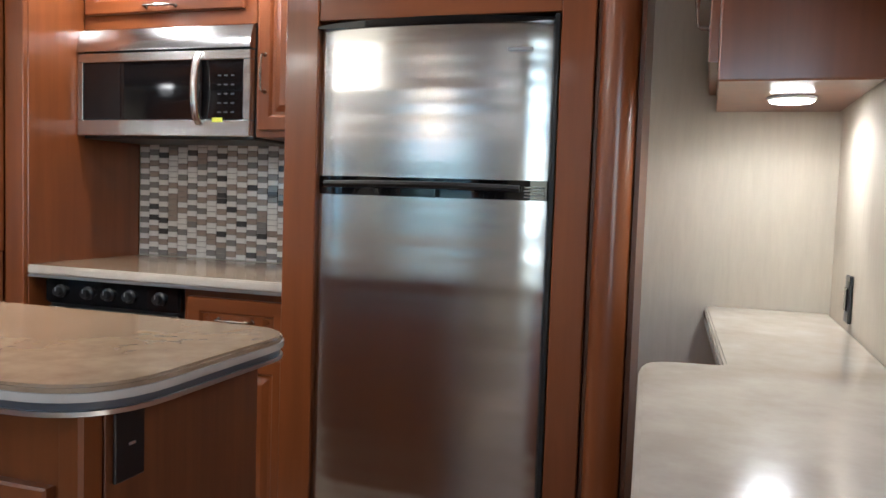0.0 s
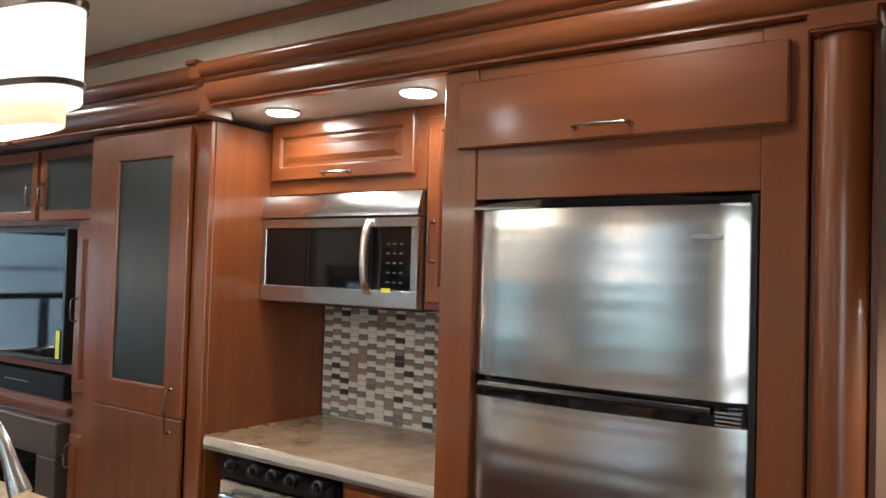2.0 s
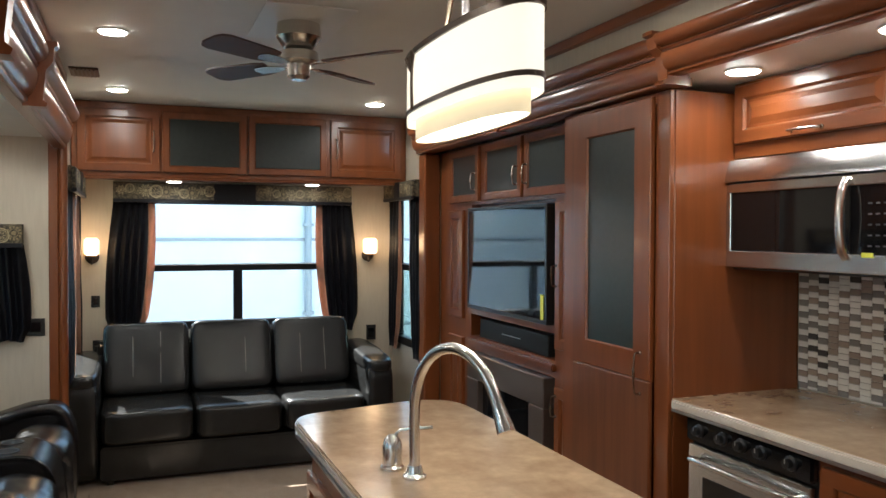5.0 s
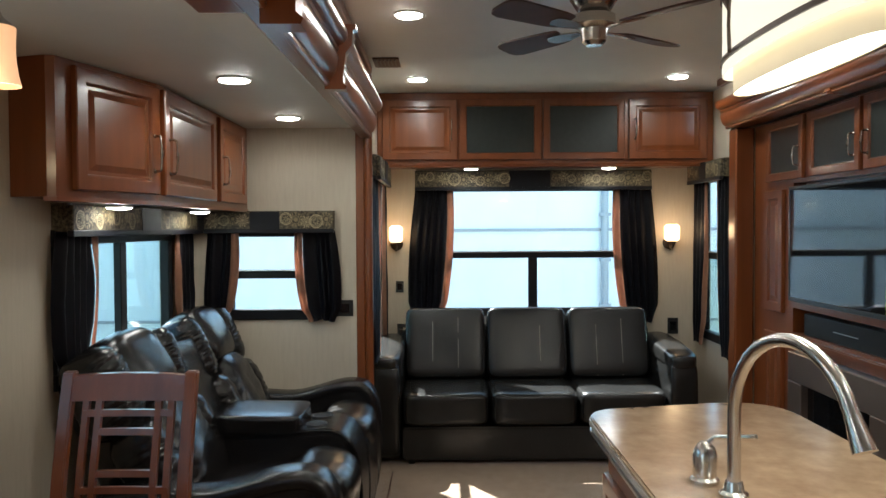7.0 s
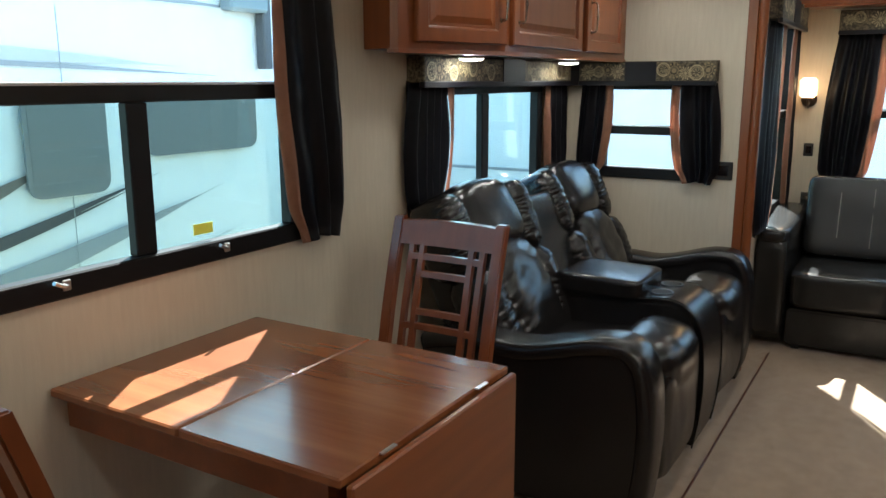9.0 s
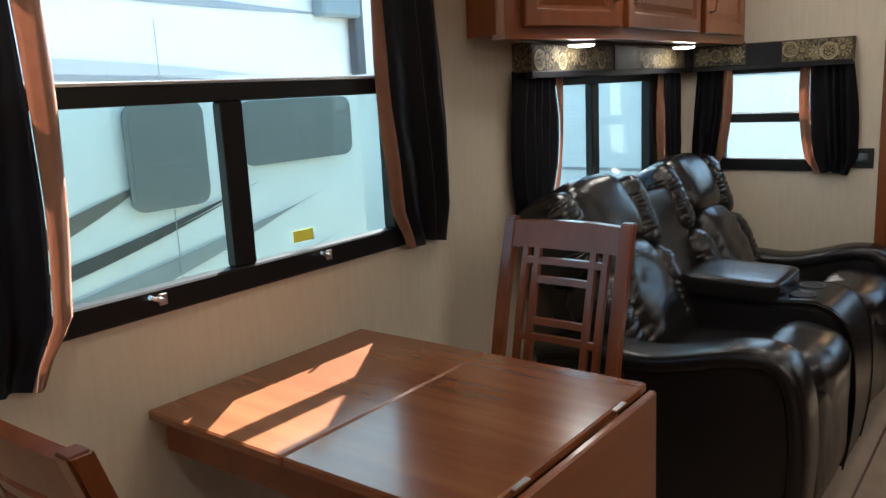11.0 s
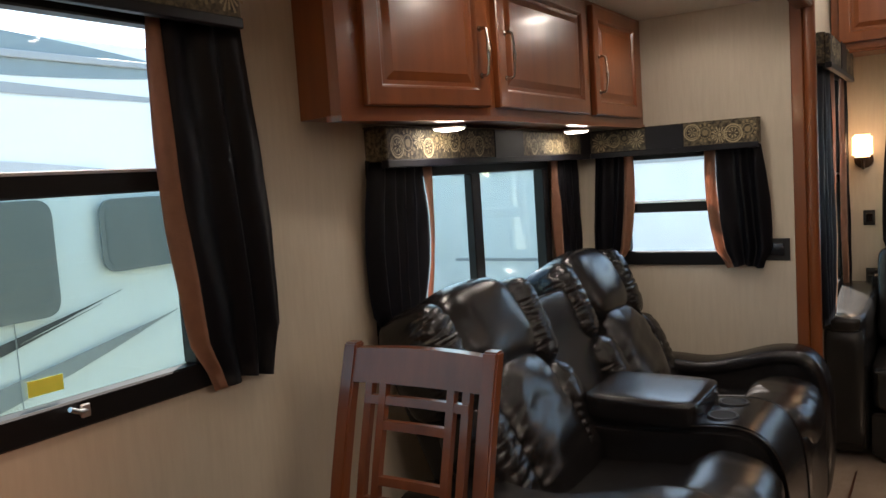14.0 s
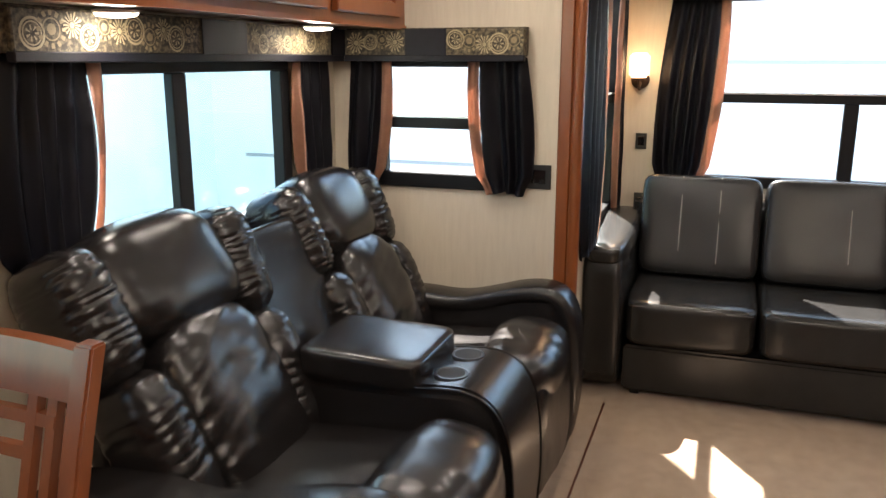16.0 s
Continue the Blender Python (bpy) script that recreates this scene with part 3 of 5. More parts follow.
def valance(name, M, w, h, d, label, motif, plain):
    """A padded box valance with its lower middle back edge at the origin of M; it stands off to -y."""
    t = thing(name, (0, 0, 0), label, "valance")
    t.matrix_basis = M
    bm = box(-w / 2, w / 2, -d, -d + 0.02, 0.02, h, 0.004)
    join(bm, box(-w / 2, -w / 2 + 0.02, -d + 0.021, 0, 0.02, h, 0.004))
    join(bm, box(w / 2 - 0.02, w / 2, -d + 0.021, 0, 0.02, h, 0.004))
    join(bm, box(-w / 2, w / 2, -d + 0.02, 0, h, h + 0.006, 0))
    part("board", bm, val_cloth, t, "olive and black patterned cloth", local=True)
    part("bottom_band", box(-w / 2 - 0.002, w / 2 + 0.002, -d - 0.003, -d + 0.022, 0.0, 0.024, 0.003), curtain_black, t, "black bottom band", local=True)
    for p0, p1 in plain:
        part("plain_panel", box(p0, p1, -d - 0.0045, -d - 0.001, 0.022, h + 0.002), curtain_black, t, "plain black cloth panel", local=True)
    rnd = random.Random(int(w * 1000))
    x = -w / 2 + 0.05
    k = rnd.randrange(3)
    while x < w / 2 - 0.03:
        if not any(p0 - 0.03 < x < p1 + 0.03 for p0, p1 in plain):
            r = motif * rnd.uniform(0.5, 1.0)
            zc = 0.022 + (h - 0.022) * rnd.uniform(0.36, 0.66)
            r = min(r, zc - 0.026, h - zc - 0.002)
            b = bmesh.new()
            n = 16

            def arc(r0, r1, a0, a1, m):
                vs = []
                for q in range(m + 1):
                    an = a0 + (a1 - a0) * q / m
                    vs.append([b.verts.new((x + rr * math.cos(an), -d - 0.0025 - 0.0003 * k, zc + rr * math.sin(an))) for rr in (r0, r1)])
                for A, B in zip(vs, vs[1:]):
                    b.faces.new((A[0], A[1], B[1], B[0]))
            if k % 3 == 0:
                for q in range(n):
                    an = 2 * math.pi * q / n
                    arc(r * 0.28, r * (0.98 if q % 2 else 0.8), an - 0.09, an + 0.09, 1)
                arc(0.001, r * 0.22, 0, 2 * math.pi, 14)
            elif k % 3 == 1:
                arc(r * 0.84, r, 0, 2 * math.pi, 24)
                arc(r * 0.66, r * 0.74, 0, 2 * math.pi, 24)
                for q in range(7):
                    an = 2 * math.pi * q / 7
                    arc(r * 0.18, r * 0.5, an - 0.16, an + 0.16, 1)
            else:
                for q in range(12):
                    an = 2 * math.pi * q / 12
                    arc(r * 0.70, r * 0.98, an - 0.13, an + 0.13, 2)
                arc(r * 0.52, r * 0.60, 0, 2 * math.pi, 20)
                arc(0.001, r * 0.30, 0, 2 * math.pi, 12)
            part("medallion", b, val_gold if k % 3 != 2 else val_brown, t, smooth=False, local=True)
            k += 1
            x += r * 0.9 + motif * 0.45
        else:
            x += 0.02
    return t


N = lambda x, y, z: pose(x, y, z, 0, 0, 0)
S = lambda x, y, z: pose(x, y, z, 0, 0, 180)
E_ = lambda x, y, z: pose(x, y, z, 0, 0, 90)
W_ = lambda x, y, z: pose(x, y, z, 0, 0, -90)

valance("valance", E_(-4.10, 3.495, 1.72), 1.66, 0.135, 0.09, "patterned olive and black valance over the rear window", 0.055, [(-0.17, 0.12)])
curtain("curtain", E_(-4.10, 2.80, 1.73), 0.27, 0.92, 1, "black curtain with a copper edge beside the rear window", flare=0.02)
curtain("curtain", E_(-4.10, 4.20, 1.73), 0.27, 0.94, -1, "black curtain with a copper edge beside the rear window", flare=0.02)
valance("valance", E_(-2.80, 1.915, 1.435), 0.70, 0.115, 0.07, "short patterned valance over the small window", 0.048, [(-0.10, 0.06)])
curtain("curtain", E_(-2.80, 1.66, 1.45), 0.17, 0.48, 1, "short black curtain with a copper edge", 3, sway=0.04)
curtain("curtain", E_(-2.80, 2.16, 1.45), 0.22, 0.49, -1, "short black curtain with a copper edge", 3, 0.01, sway=0.03)
valance("valance", S(-1.97, 1.48, 1.435), 1.52, 0.115, 0.08, "patterned valance under the cabinets behind the recliners", 0.048, [(0.66, 0.80), (-0.12, 0.10)])
curtain("curtain", S(-1.335, 1.48, 1.45), 0.32, 0.50, 1, "black curtain with a copper edge behind a recliner", 5, sway=0.03)
curtain("curtain", S(-2.55, 1.48, 1.45), 0.26, 0.50, -1, "black curtain with a copper edge in the corner", 4, sway=0.02)
valance("valance", S(-0.02, 1.48, 1.755), 1.31, 0.15, 0.10, "long patterned valance over the dinette window", 0.062, [(-0.10, 0.10)])
curtain("curtain", S(-0.595, 1.48, 1.77), 0.27, 0.80, -1, "long black curtain with a copper edge", 3, 0.03, sway=0.05)
curtain("curtain", S(0.640, 1.48, 1.77), 0.40, 0.86, 1, "long black curtain with a copper edge", 4, 0.0, tan=0.052, sway=0.0)
valance("valance", S(-3.50, 2.42, 1.74), 0.95, 0.14, 0.08, "patterned valance over the narrow side window", 0.05, [(-0.1, 0.1)])
curtain("curtain", S(-3.20, 2.42, 1.75), 0.46, 1.08, 1, "black curtain beside the narrow side window", 4)
curtain("curtain", S(-3.90, 2.42, 1.75), 0.22, 1.08, -1, "black curtain beside the narrow side window", 4)
valance("valance", N(-3.70, 4.67, 1.75), 0.66, 0.13, 0.09, "patterned valance over the narrow side window", 0.05, [(-0.06, 0.06)])
curtain("curtain", N(-3.91, 4.67, 1.76), 0.30, 1.10, 1, "black curtain beside the narrow side window", 4)
curtain("curtain", N(-3.46, 4.67, 1.76), 0.24, 1.12, -1, "black curtain beside the narrow side window", 4)


# ---- kitchen wall ----
k = thing("pantry_cabinet", (-0.98, 4.66, 0), "tall cherry pantry cabinet with a dark glass door", "cabinet")
part("body", box(-1.375, -0.60, 4.662, 5.262, 0.0, 2.052, 0.004), wood_v, k)
bmf = box(-1.375, -1.26, 4.64, 4.661, 0.0, 2.05, 0.003)
join(bmf, box(-0.685, -0.60, 4.64, 4.661, 0.0, 2.05, 0.003))
join(bmf, box(-1.26, -0.685, 4.64, 4.661, 2.01, 2.05, 0.003))
part("face_frame", bmf, wood_v, k)
PM = N(0, 4.640, 0)
pd = part("door", rings(0.565, 1.08, [(0, 0), (0, -0.017), (0.004, -0.021), (0.104, -0.021), (0.110, -0.013), (0.110, 0)], PM, cap=False, x0=-1.255, z0=0.955), wood_v, k, smooth=False)
part("pane", box(-1.145, -0.80, 4.629, 4.633, 1.065, 1.925), dark_glass, pd, "tall dark frosted glass pane")
part("lower_panel", box(-1.255, -0.69, 4.619, 4.639, 0.06, 0.953, 0.004), wood_panel, pd, "plain vertical-grain lower panel")
handle(pd, N(-0.745, 4.619, 0.98), False, 0.16)

k = thing("range_hood_cabinet", (-0.2, 4.91, 1.80), "cherry cabinet over the microwave", "cabinet")
part("body", box(-0.597, 0.17, 4.93, 5.262, 1.80, 2.084, 0.003), wood_h, k)
door(k, N(0, 4.929, 0), 0.70, 0.215, x=-0.575, z=1.855, hx=0.35, hz=0.018, hh=True, wood=wood_h)
k = thing("upper_cabinet", (0.33, 4.91, 1.40), "narrow cherry upper cabinet beside the microwave", "cabinet")
part("body", box(0.172, 0.49, 4.93, 5.262, 1.395, 2.084, 0.003), wood_v, k)
door(k, N(0, 4.929, 0), 0.29, 0.62, x=0.19, z=1.42, hx=0.03, hz=0.20)

k = thing("microwave_oven", (-0.21, 4.91, 1.40), "stainless over-range microwave with a black glass door", "microwave oven")
part("body", box(-0.597, 0.168, 4.93, 5.26, 1.385, 1.795, 0.004), black_plastic, k)
part("top_vent", extrude([(4.929, 1.712), (4.929, 1.795), (4.912, 1.795)] + [(4.912 - 0.024 * math.sin(q / 10 * 1.5), 1.795 - 0.083 * q / 10) for q in range(1, 11)], "x", -0.597, 0.168), steel, k, "stainless top vent band")
bm = box(-0.597, 0.168, 4.895, 4.929, 1.395, 1.455, 0.003)
join(bm, box(-0.597, 0.168, 4.895, 4.929, 1.672, 1.707, 0.003))
join(bm, box(-0.597, -0.572, 4.895, 4.929, 1.455, 1.672, 0.002))
join(bm, box(0.138, 0.168, 4.895, 4.929, 1.455, 1.672, 0.002))
part("door_frame", bm, steel, k, "stainless door frame")
part("door_glass", box(-0.572, -0.038, 4.900, 4.929, 1.455, 1.672, 0.003), black_gloss, k, "black glass window")
part("control_panel", box(-0.034, 0.138, 4.900, 4.929, 1.455, 1.672, 0.003), black_gloss, k, "black control panel")
for r in range(5):
    for c in range(3):
        part("button", box(0.030 + c * 0.028, 0.044 + c * 0.028, 4.8985, 4.8999, 1.48 + r * 0.033, 1.485 + r * 0.033), rv_dark, k)
part("handle", tube([(-0.045, 4.895 - 0.030 * math.sin(math.pi * i / 12) ** 0.45, 1.445 + 0.245 * i / 12) for i in range(13)], 0.016, 14), nickel, k, "curved chrome door handle")
part("sticker", box(0.015, 0.055, 4.891, 4.8945, 1.447, 1.462), yellow, k, "small yellow sticker")

# counter and range
k = thing("countertop", (-0.05, 4.95, 0.875), "beige solid-surface countertop with a pale edge", "countertop")
part("slab", box(-0.598, 0.489, 4.655, 5.245, 0.888, 0.91, 0.004), counter, k)
part("edge", box(-0.575, 0.489, 4.632, 4.654, 0.878, 0.911, 0.006, seg=2), counter_edge, k, "pale rounded front edge")
part("edge_trim", box(-0.575, 0.489, 4.637, 4.652, 0.868, 0.877), alu, k, "thin metal edge trim")
k = thing("range", (-0.25, 4.67, 0), "black gas range with a stainless oven door under the counter", "range")
part("body", box(-0.53, 0.05, 4.70, 5.24, 0.10, 0.866), black_plastic, k)
part("control_panel", box(-0.53, 0.05, 4.668, 4.699, 0.775, 0.862, 0.008, seg=2), black_gloss, k, "black control panel")
for i in range(5):
    x = [-0.455, -0.335, -0.245, -0.155, -0.03][i]
    kn = part("knob", lathe([(0.024, 0), (0.024, 0.006), (0.017, 0.010), (0.015, 0.026), (0, 0.027)], (0, 0, 0), 20, M=N(x, 4.668, 0.82) @ pose(0, 0, 0, 90, 0, 0)), black_plastic, k, "round black knob")
    part("knob_mark", box(x - 0.0015, x + 0.0015, 4.6395, 4.641, 0.822, 0.836), alu, kn, "bright pointer mark")
od = part("oven_door", box(-0.52, 0.04, 4.672, 4.699, 0.20, 0.765, 0.004), steel, k, "stainless oven door")
part("oven_glass", box(-0.44, -0.04, 4.669, 4.6725, 0.32, 0.66, 0.001), black_gloss, od, "black oven window")
part("handle", tube([(-0.47, 4.672, 0.715), (-0.47, 4.64, 0.72), (-0.24, 4.628, 0.722), (-0.01, 4.64, 0.72), (-0.01, 4.672, 0.715)], 0.011, 12), chrome, od, "chrome oven handle")
k = thing("base_cabinet", (0.27, 4.67, 0), "cherry base cabinet beside the range", "cabinet")
part("body", box(0.054, 0.489, 4.69, 5.24, 0.0, 0.866, 0.003), wood_v, k)
door(k, N(0, 4.689, 0), 0.38, 0.14, x=0.08, z=0.70, hx=0.19, hz=0.07, hh=True, wood=wood_h)
door(k, N(0, 4.689, 0), 0.38, 0.55, x=0.08, z=0.10, hx=0.04, hz=0.45)

# backsplash
bs = solid("backsplash", box(-0.598, 0.489, 5.262, 5.268, 0.912, 1.40), grout, "mosaic tile backsplash with grey grout", kind="structure")

# fridge and its surround
k = thing("refrigerator_surround", (0.96, 4.57, 0), "cherry surround of the refrigerator with a flip-up door", "cabinet")
part("side_panel", box(0.492, 0.602, 4.575, 5.262, 0, 2.074, 0.003), wood_v, k)
part("side_panel", box(1.336, 1.43, 4.575, 5.262, 0, 2.074, 0.003), wood_v, k)
part("header", box(0.603, 1.335, 4.58, 4.60, 1.718, 2.074, 0.002), wood_h, k)
d = part("door", box(0.552, 1.395, 4.553, 4.573, 1.855, 2.035, 0.004), wood_h, k, "flat flip-up door")
handle(d, N(0.975, 4.553, 1.885), True, 0.14)
part("top_panel", box(0.603, 1.335, 4.601, 5.26, 1.74, 1.76), wood_h, k)

k = thing("refrigerator", (0.96, 4.6, 0), "two-door stainless refrigerator with black edges", "refrigerator")
part("body", box(0.598, 1.338, 4.64, 5.25, 0.03, 1.72, 0.004), black_plastic, k, "black case")


def bowed(x0, x1, yf, yb, z0, z1, bow=0.018):
    prof = []
    for i in range(17):
        u = i / 16
        edge = min(1.0, min(u, 1 - u) / 0.035)
        prof.append((x0 + (x1 - x0) * u, yf + bow * (2 * u - 1) ** 2 + 0.012 * (1 - edge) ** 2))
    return extrude(prof + [(x1, yb), (x0, yb)], "z", z0, z1)


part("freezer_door", bowed(0.605, 1.318, 4.563, 4.635, 1.256, 1.690), steel, k, "brushed stainless freezer door", smooth=25)
part("lower_door", bowed(0.605, 1.318, 4.563, 4.635, 0.08, 1.200), steel, k, "brushed stainless lower door", smooth=25)
part("door_cap", extrude([(0.606, 1.6905)] + [(0.606 + 0.712 * q / 16, 1.697 + 0.019 * math.sin(math.pi * q / 16) ** 0.7) for q in range(17)] + [(1.318, 1.6905)], "y", 4.562, 4.638), black_gloss, k, "black arched top cap", smooth=25)
part("handle_recess", bowed(0.601, 1.326, 4.574, 4.638, 1.2005, 1.2555), black_gloss, k, "black handle recess", smooth=25)
part("freezer_handle", tube([(0.64 + 0.6 * i / 14, 4.563 - 0.018 * math.sin(math.pi * i / 14), 1.232 + 0.004 * math.sin(math.pi * i / 14)) for i in range(15)], 0.010, 8), black_plastic, k, "black handle lip")
part("side_edge", box(1.3185, 1.333, 4.575, 4.636, 0.08, 1.712, 0.002), black_plastic, k, "black hinge edge")
for i in range(4):
    part("hinge_fin", box(1.255, 1.31, 4.553, 4.577, 1.207 + i * 0.009, 1.211 + i * 0.009), nickel, k)
for x in (0.64, 1.28):
    part("foot", lathe([(0.015, 0.0), (0.015, 0.03)], (x, 4.68, 0), 12), black_plastic, k)
bm = tube([(0.0 + 0.022 * math.cos(a) + 1.255, 4.567, 1.63 + 0.010 * math.sin(a)) for a in [i * math.pi / 8 for i in range(16)]], 0.0012, 6, closed=True)
part("badge", box(1.19, 1.262, 4.5655, 4.5685, 1.612, 1.622, 0.001), rv_grey, k, "small plain maker badge")

k = thing("column", (1.50, 4.57, 0), "half-round cherry column beside the refrigerator", "column")
part("shaft", lathe([(0.052, 0.0), (0.052, 2.03)], (1.495, 4.595, 0), 32), wood_v, k)
part("backing", box(1.431, 1.56, 4.60, 4.86, 0, 2.074, 0.002), wood_v, k)
# Dark strips either side of the shaft paint the recess shade.
part("groove", box(1.436, 1.444, 4.585, 4.599, 0, 2.07), wood_dark, k, "dark strip painting the shade of a recess")
part("groove", box(1.550, 1.562, 4.575, 4.599, 0, 2.07), wood_dark, k, "dark strip painting the shade of a recess")
part("capital", box(1.432, 1.566, 4.525, 4.598, 2.032, 2.073, 0.006, seg=2), wood_h, k, "moulded capital")

# ---- television wall ----
k = thing("entertainment_cabinet", (-2.3, 4.74, 0), "wide cherry entertainment cabinet around the television", "cabinet")
part("plinth", box(-3.228, -1.376, 4.745, 5.26, 0.0, 0.17), wood_h, k)
for a in ((-3.228, -2.70, 0.17, 2.052), (-1.64, -1.376, 0.17, 2.052), (-2.70, -1.64, 1.69, 2.052), (-2.70, -1.64, 1.02, 1.06), (-2.70, -1.64, 0.80, 0.885)):
    part("carcass_panel", box(a[0], a[1], 4.745, 5.26, a[2], a[3]), wood_v, k)
# The niche's shade is put into this panel's darker colour.
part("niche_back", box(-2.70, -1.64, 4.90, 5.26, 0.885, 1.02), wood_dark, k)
part("back_panel", box(-2.70, -1.64, 4.80, 5.26, 0.17, 0.80), wood_v, k)
part("back_panel", box(-2.70, -1.64, 4.81, 5.26, 1.06, 1.69), wood_v, k)
EM = N(0, 4.744, 0)
door(k, EM, 0.46, 0.33, x=-3.02, z=1.71, glass=True, hx=0.42, hz=0.12, hl=0.10)
door(k, EM, 0.50, 0.33, x=-2.49, z=1.71, glass=True, hx=0.46, hz=0.12, hl=0.10)
door(k, EM, 0.50, 0.33, x=-1.955, z=1.71, glass=True, hx=0.04, hz=0.12, hl=0.10)
part("door", rings(0.24, 0.68, RAISED, EM, x0=-3.04, z0=0.98), wood_v, k, smooth=False)
door(k, EM, 0.215, 0.72, x=-1.612, z=0.95, hx=0.02, hz=0.36, hl=0.10)
door(k, EM, 0.215, 0.64, x=-1.612, z=0.12, hx=0.02, hz=0.55, hl=0.10)
part("door", rings(0.24, 0.74, RAISED, EM, x0=-3.04, z0=0.12), wood_v, k, smooth=False)
part("shelf_edge", box(-2.72, -1.62, 4.715, 4.745, 0.835, 0.87, 0.006, seg=2), wood_h, k, "moulded shelf edge")
k = thing("television", (-2.16, 4.72, 1.05), "flat black television reflecting a window, mounted in the cabinet", "television")
part("screen", box(-2.645, -1.675, 4.705, 4.709, 1.085, 1.65), black_gloss, k, "glossy black screen")
bm = box(-2.665, -1.655, 4.702, 4.75, 1.062, 1.084, 0.003)
join(bm, box(-2.665, -1.655, 4.702, 4.75, 1.651, 1.668, 0.003))
join(bm, box(-2.665, -2.646, 4.702, 4.75, 1.084, 1.651, 0.002))
join(bm, box(-1.674, -1.655, 4.702, 4.75, 1.084, 1.651, 0.002))
part("bezel", bm, black_plastic, k, "black bezel")
part("back", box(-2.60, -1.72, 4.712, 4.80, 1.12, 1.62), black_plastic, k)
part("sticker", box(-1.715, -1.685, 4.7005, 4.7035, 1.085, 1.21), yellow, k, "tall yellow energy label")
k = thing("sound_system", (-2.17, 4.80, 0.885), "black audio unit in the niche under the television", "audio unit")
part("case", box(-2.60, -1.74, 4.76, 4.89, 0.886, 1.00, 0.004), black_plastic, k)
part("slot", box(-2.28, -2.05, 4.756, 4.7605, 0.94, 0.944), alu, k, "thin bright slot")
k = thing("fireplace", (-2.17, 4.75, 0.17), "electric fireplace with a grey metal surround", "fireplace")
bm = box(-2.66, -1.68, 4.70, 4.79, 0.64, 0.795, 0.006)
join(bm, box(-2.66, -2.50, 4.70, 4.79, 0.172, 0.639, 0.004))
join(bm, box(-1.84, -1.68, 4.70, 4.79, 0.172, 0.639, 0.004))
part("surround", bm, mat("grey_brown_metal", (0.16, 0.12, 0.10), 0.35, 0.6), k, "grey-brown metal surround")
part("glass", box(-2.495, -1.845, 4.735, 4.742, 0.30, 0.638), black_gloss, k, "black fireplace glass")
part("grille", box(-2.495, -1.845, 4.73, 4.76, 0.175, 0.298, 0.003), black_plastic, k, "black lower grille")


# ---- island and peninsula ----
def rounded(pts, r, seg=8):
    out = []
    n = len(pts)
    for i, p in enumerate(pts):
        p = Vector(p)
        a, b = Vector(pts[i - 1]), Vector(pts[(i + 1) % n])
        rr = r[i] if isinstance(r, (list, tuple)) else r
        if rr <= 0:
            out.append(tuple(p))
            continue
        u, v = (a - p).normalized(), (b - p).normalized()
        s, e = p + u * rr, p + v * rr
        for q in range(seg + 1):
            t = q / seg
            out.append(tuple((1 - t) ** 2 * s + 2 * t * (1 - t) * p + t * t * e))
    return out


def slab(t, pts, z0, z1, stone=None):
    """A worktop from an outline (x, y): slab, pale band, dark inlay and metal lip."""
    def grow(d):
        c = Vector((sum(p[0] for p in pts) / len(pts), sum(p[1] for p in pts) / len(pts)))
        out = []
        n = len(pts)
        for i in range(n):
            a, p, b = Vector(pts[i - 1]), Vector(pts[i]), Vector(pts[(i + 1) % n])
            e = (b - a)
            e = Vector((e.y, -e.x)).normalized() if e.length > 1e-6 else Vector((0, 0))
            out.append(tuple(p + e * d))
        return out
    bm = extrude(pts, "z", z1 - 0.012, z1)
    top = [e for e in bm.edges if all(v.co.z > z1 - 1e-4 for v in e.verts)]
    bmesh.ops.bevel(bm, geom=top, offset=0.005, segments=2, affect="EDGES")
    part("slab", bm, stone or counter, t, smooth=30)
    # Band below the slab, coloured pale for the highlight along the edge.
    part("edge_band", extrude(grow(0.003), "z", z1 - 0.026, z1 - 0.0125), counter_edge, t, "rounded edge band with its highlight painted pale", smooth=30)
    part("edge_inlay", extrude(grow(-0.004), "z", z0 + 0.008, z1 - 0.0265), rv_dark, t, "dark grey edge inlay", smooth=30)
    part("edge_lip", extrude(grow(0.001), "z", z0, z0 + 0.0075), alu, t, "bright metal edge lip", smooth=30)


k = thing("island_countertop", (0.0, 3.6, 0.87), "beige solid-surface island top with rounded corners", "countertop")
slab(k, rounded([(-0.80, 3.285), (0.935, 3.285), (0.935, 3.90), (-0.93, 3.90)], [0.10, 0.17, 0.14, 0.22]), 0.862, 0.91)
k = thing("kitchen_island", (0.0, 3.6, 0), "cherry kitchen island with raised panels", "kitchen island")
part("body", box(-0.75, 0.86, 3.345, 3.84, 0.0, 0.861, 0.004), wood_v, k)
for i in range(3):
    door(k, N(0, 3.344, 0), 0.50, 0.62, x=-0.73 + i * 0.52, z=0.12, hx=0.46, hz=0.50)
part("corner_post", box(0.825, 0.872, 3.330, 3.380, 0.0, 0.861, 0.006), wood_v, k, "corner post")
part("end_panel", box(0.861, 0.868, 3.385, 3.83, 0.02, 0.86, 0.002), wood_panel, k, "plain end panel")
o = part("outlet", box(0.869, 0.875, 3.40, 3.47, 0.73, 0.845, 0.002), black_plastic, k, "black socket plate")
part("socket_light", box(0.8755, 0.877, 3.43, 3.445, 0.787, 0.791), alu, o)
k = thing("kitchen_faucet", (-0.02, 3.45, 0.91), "tall brushed-nickel gooseneck faucet on the island", "faucet")
ux, uy = 0.965, 0.262
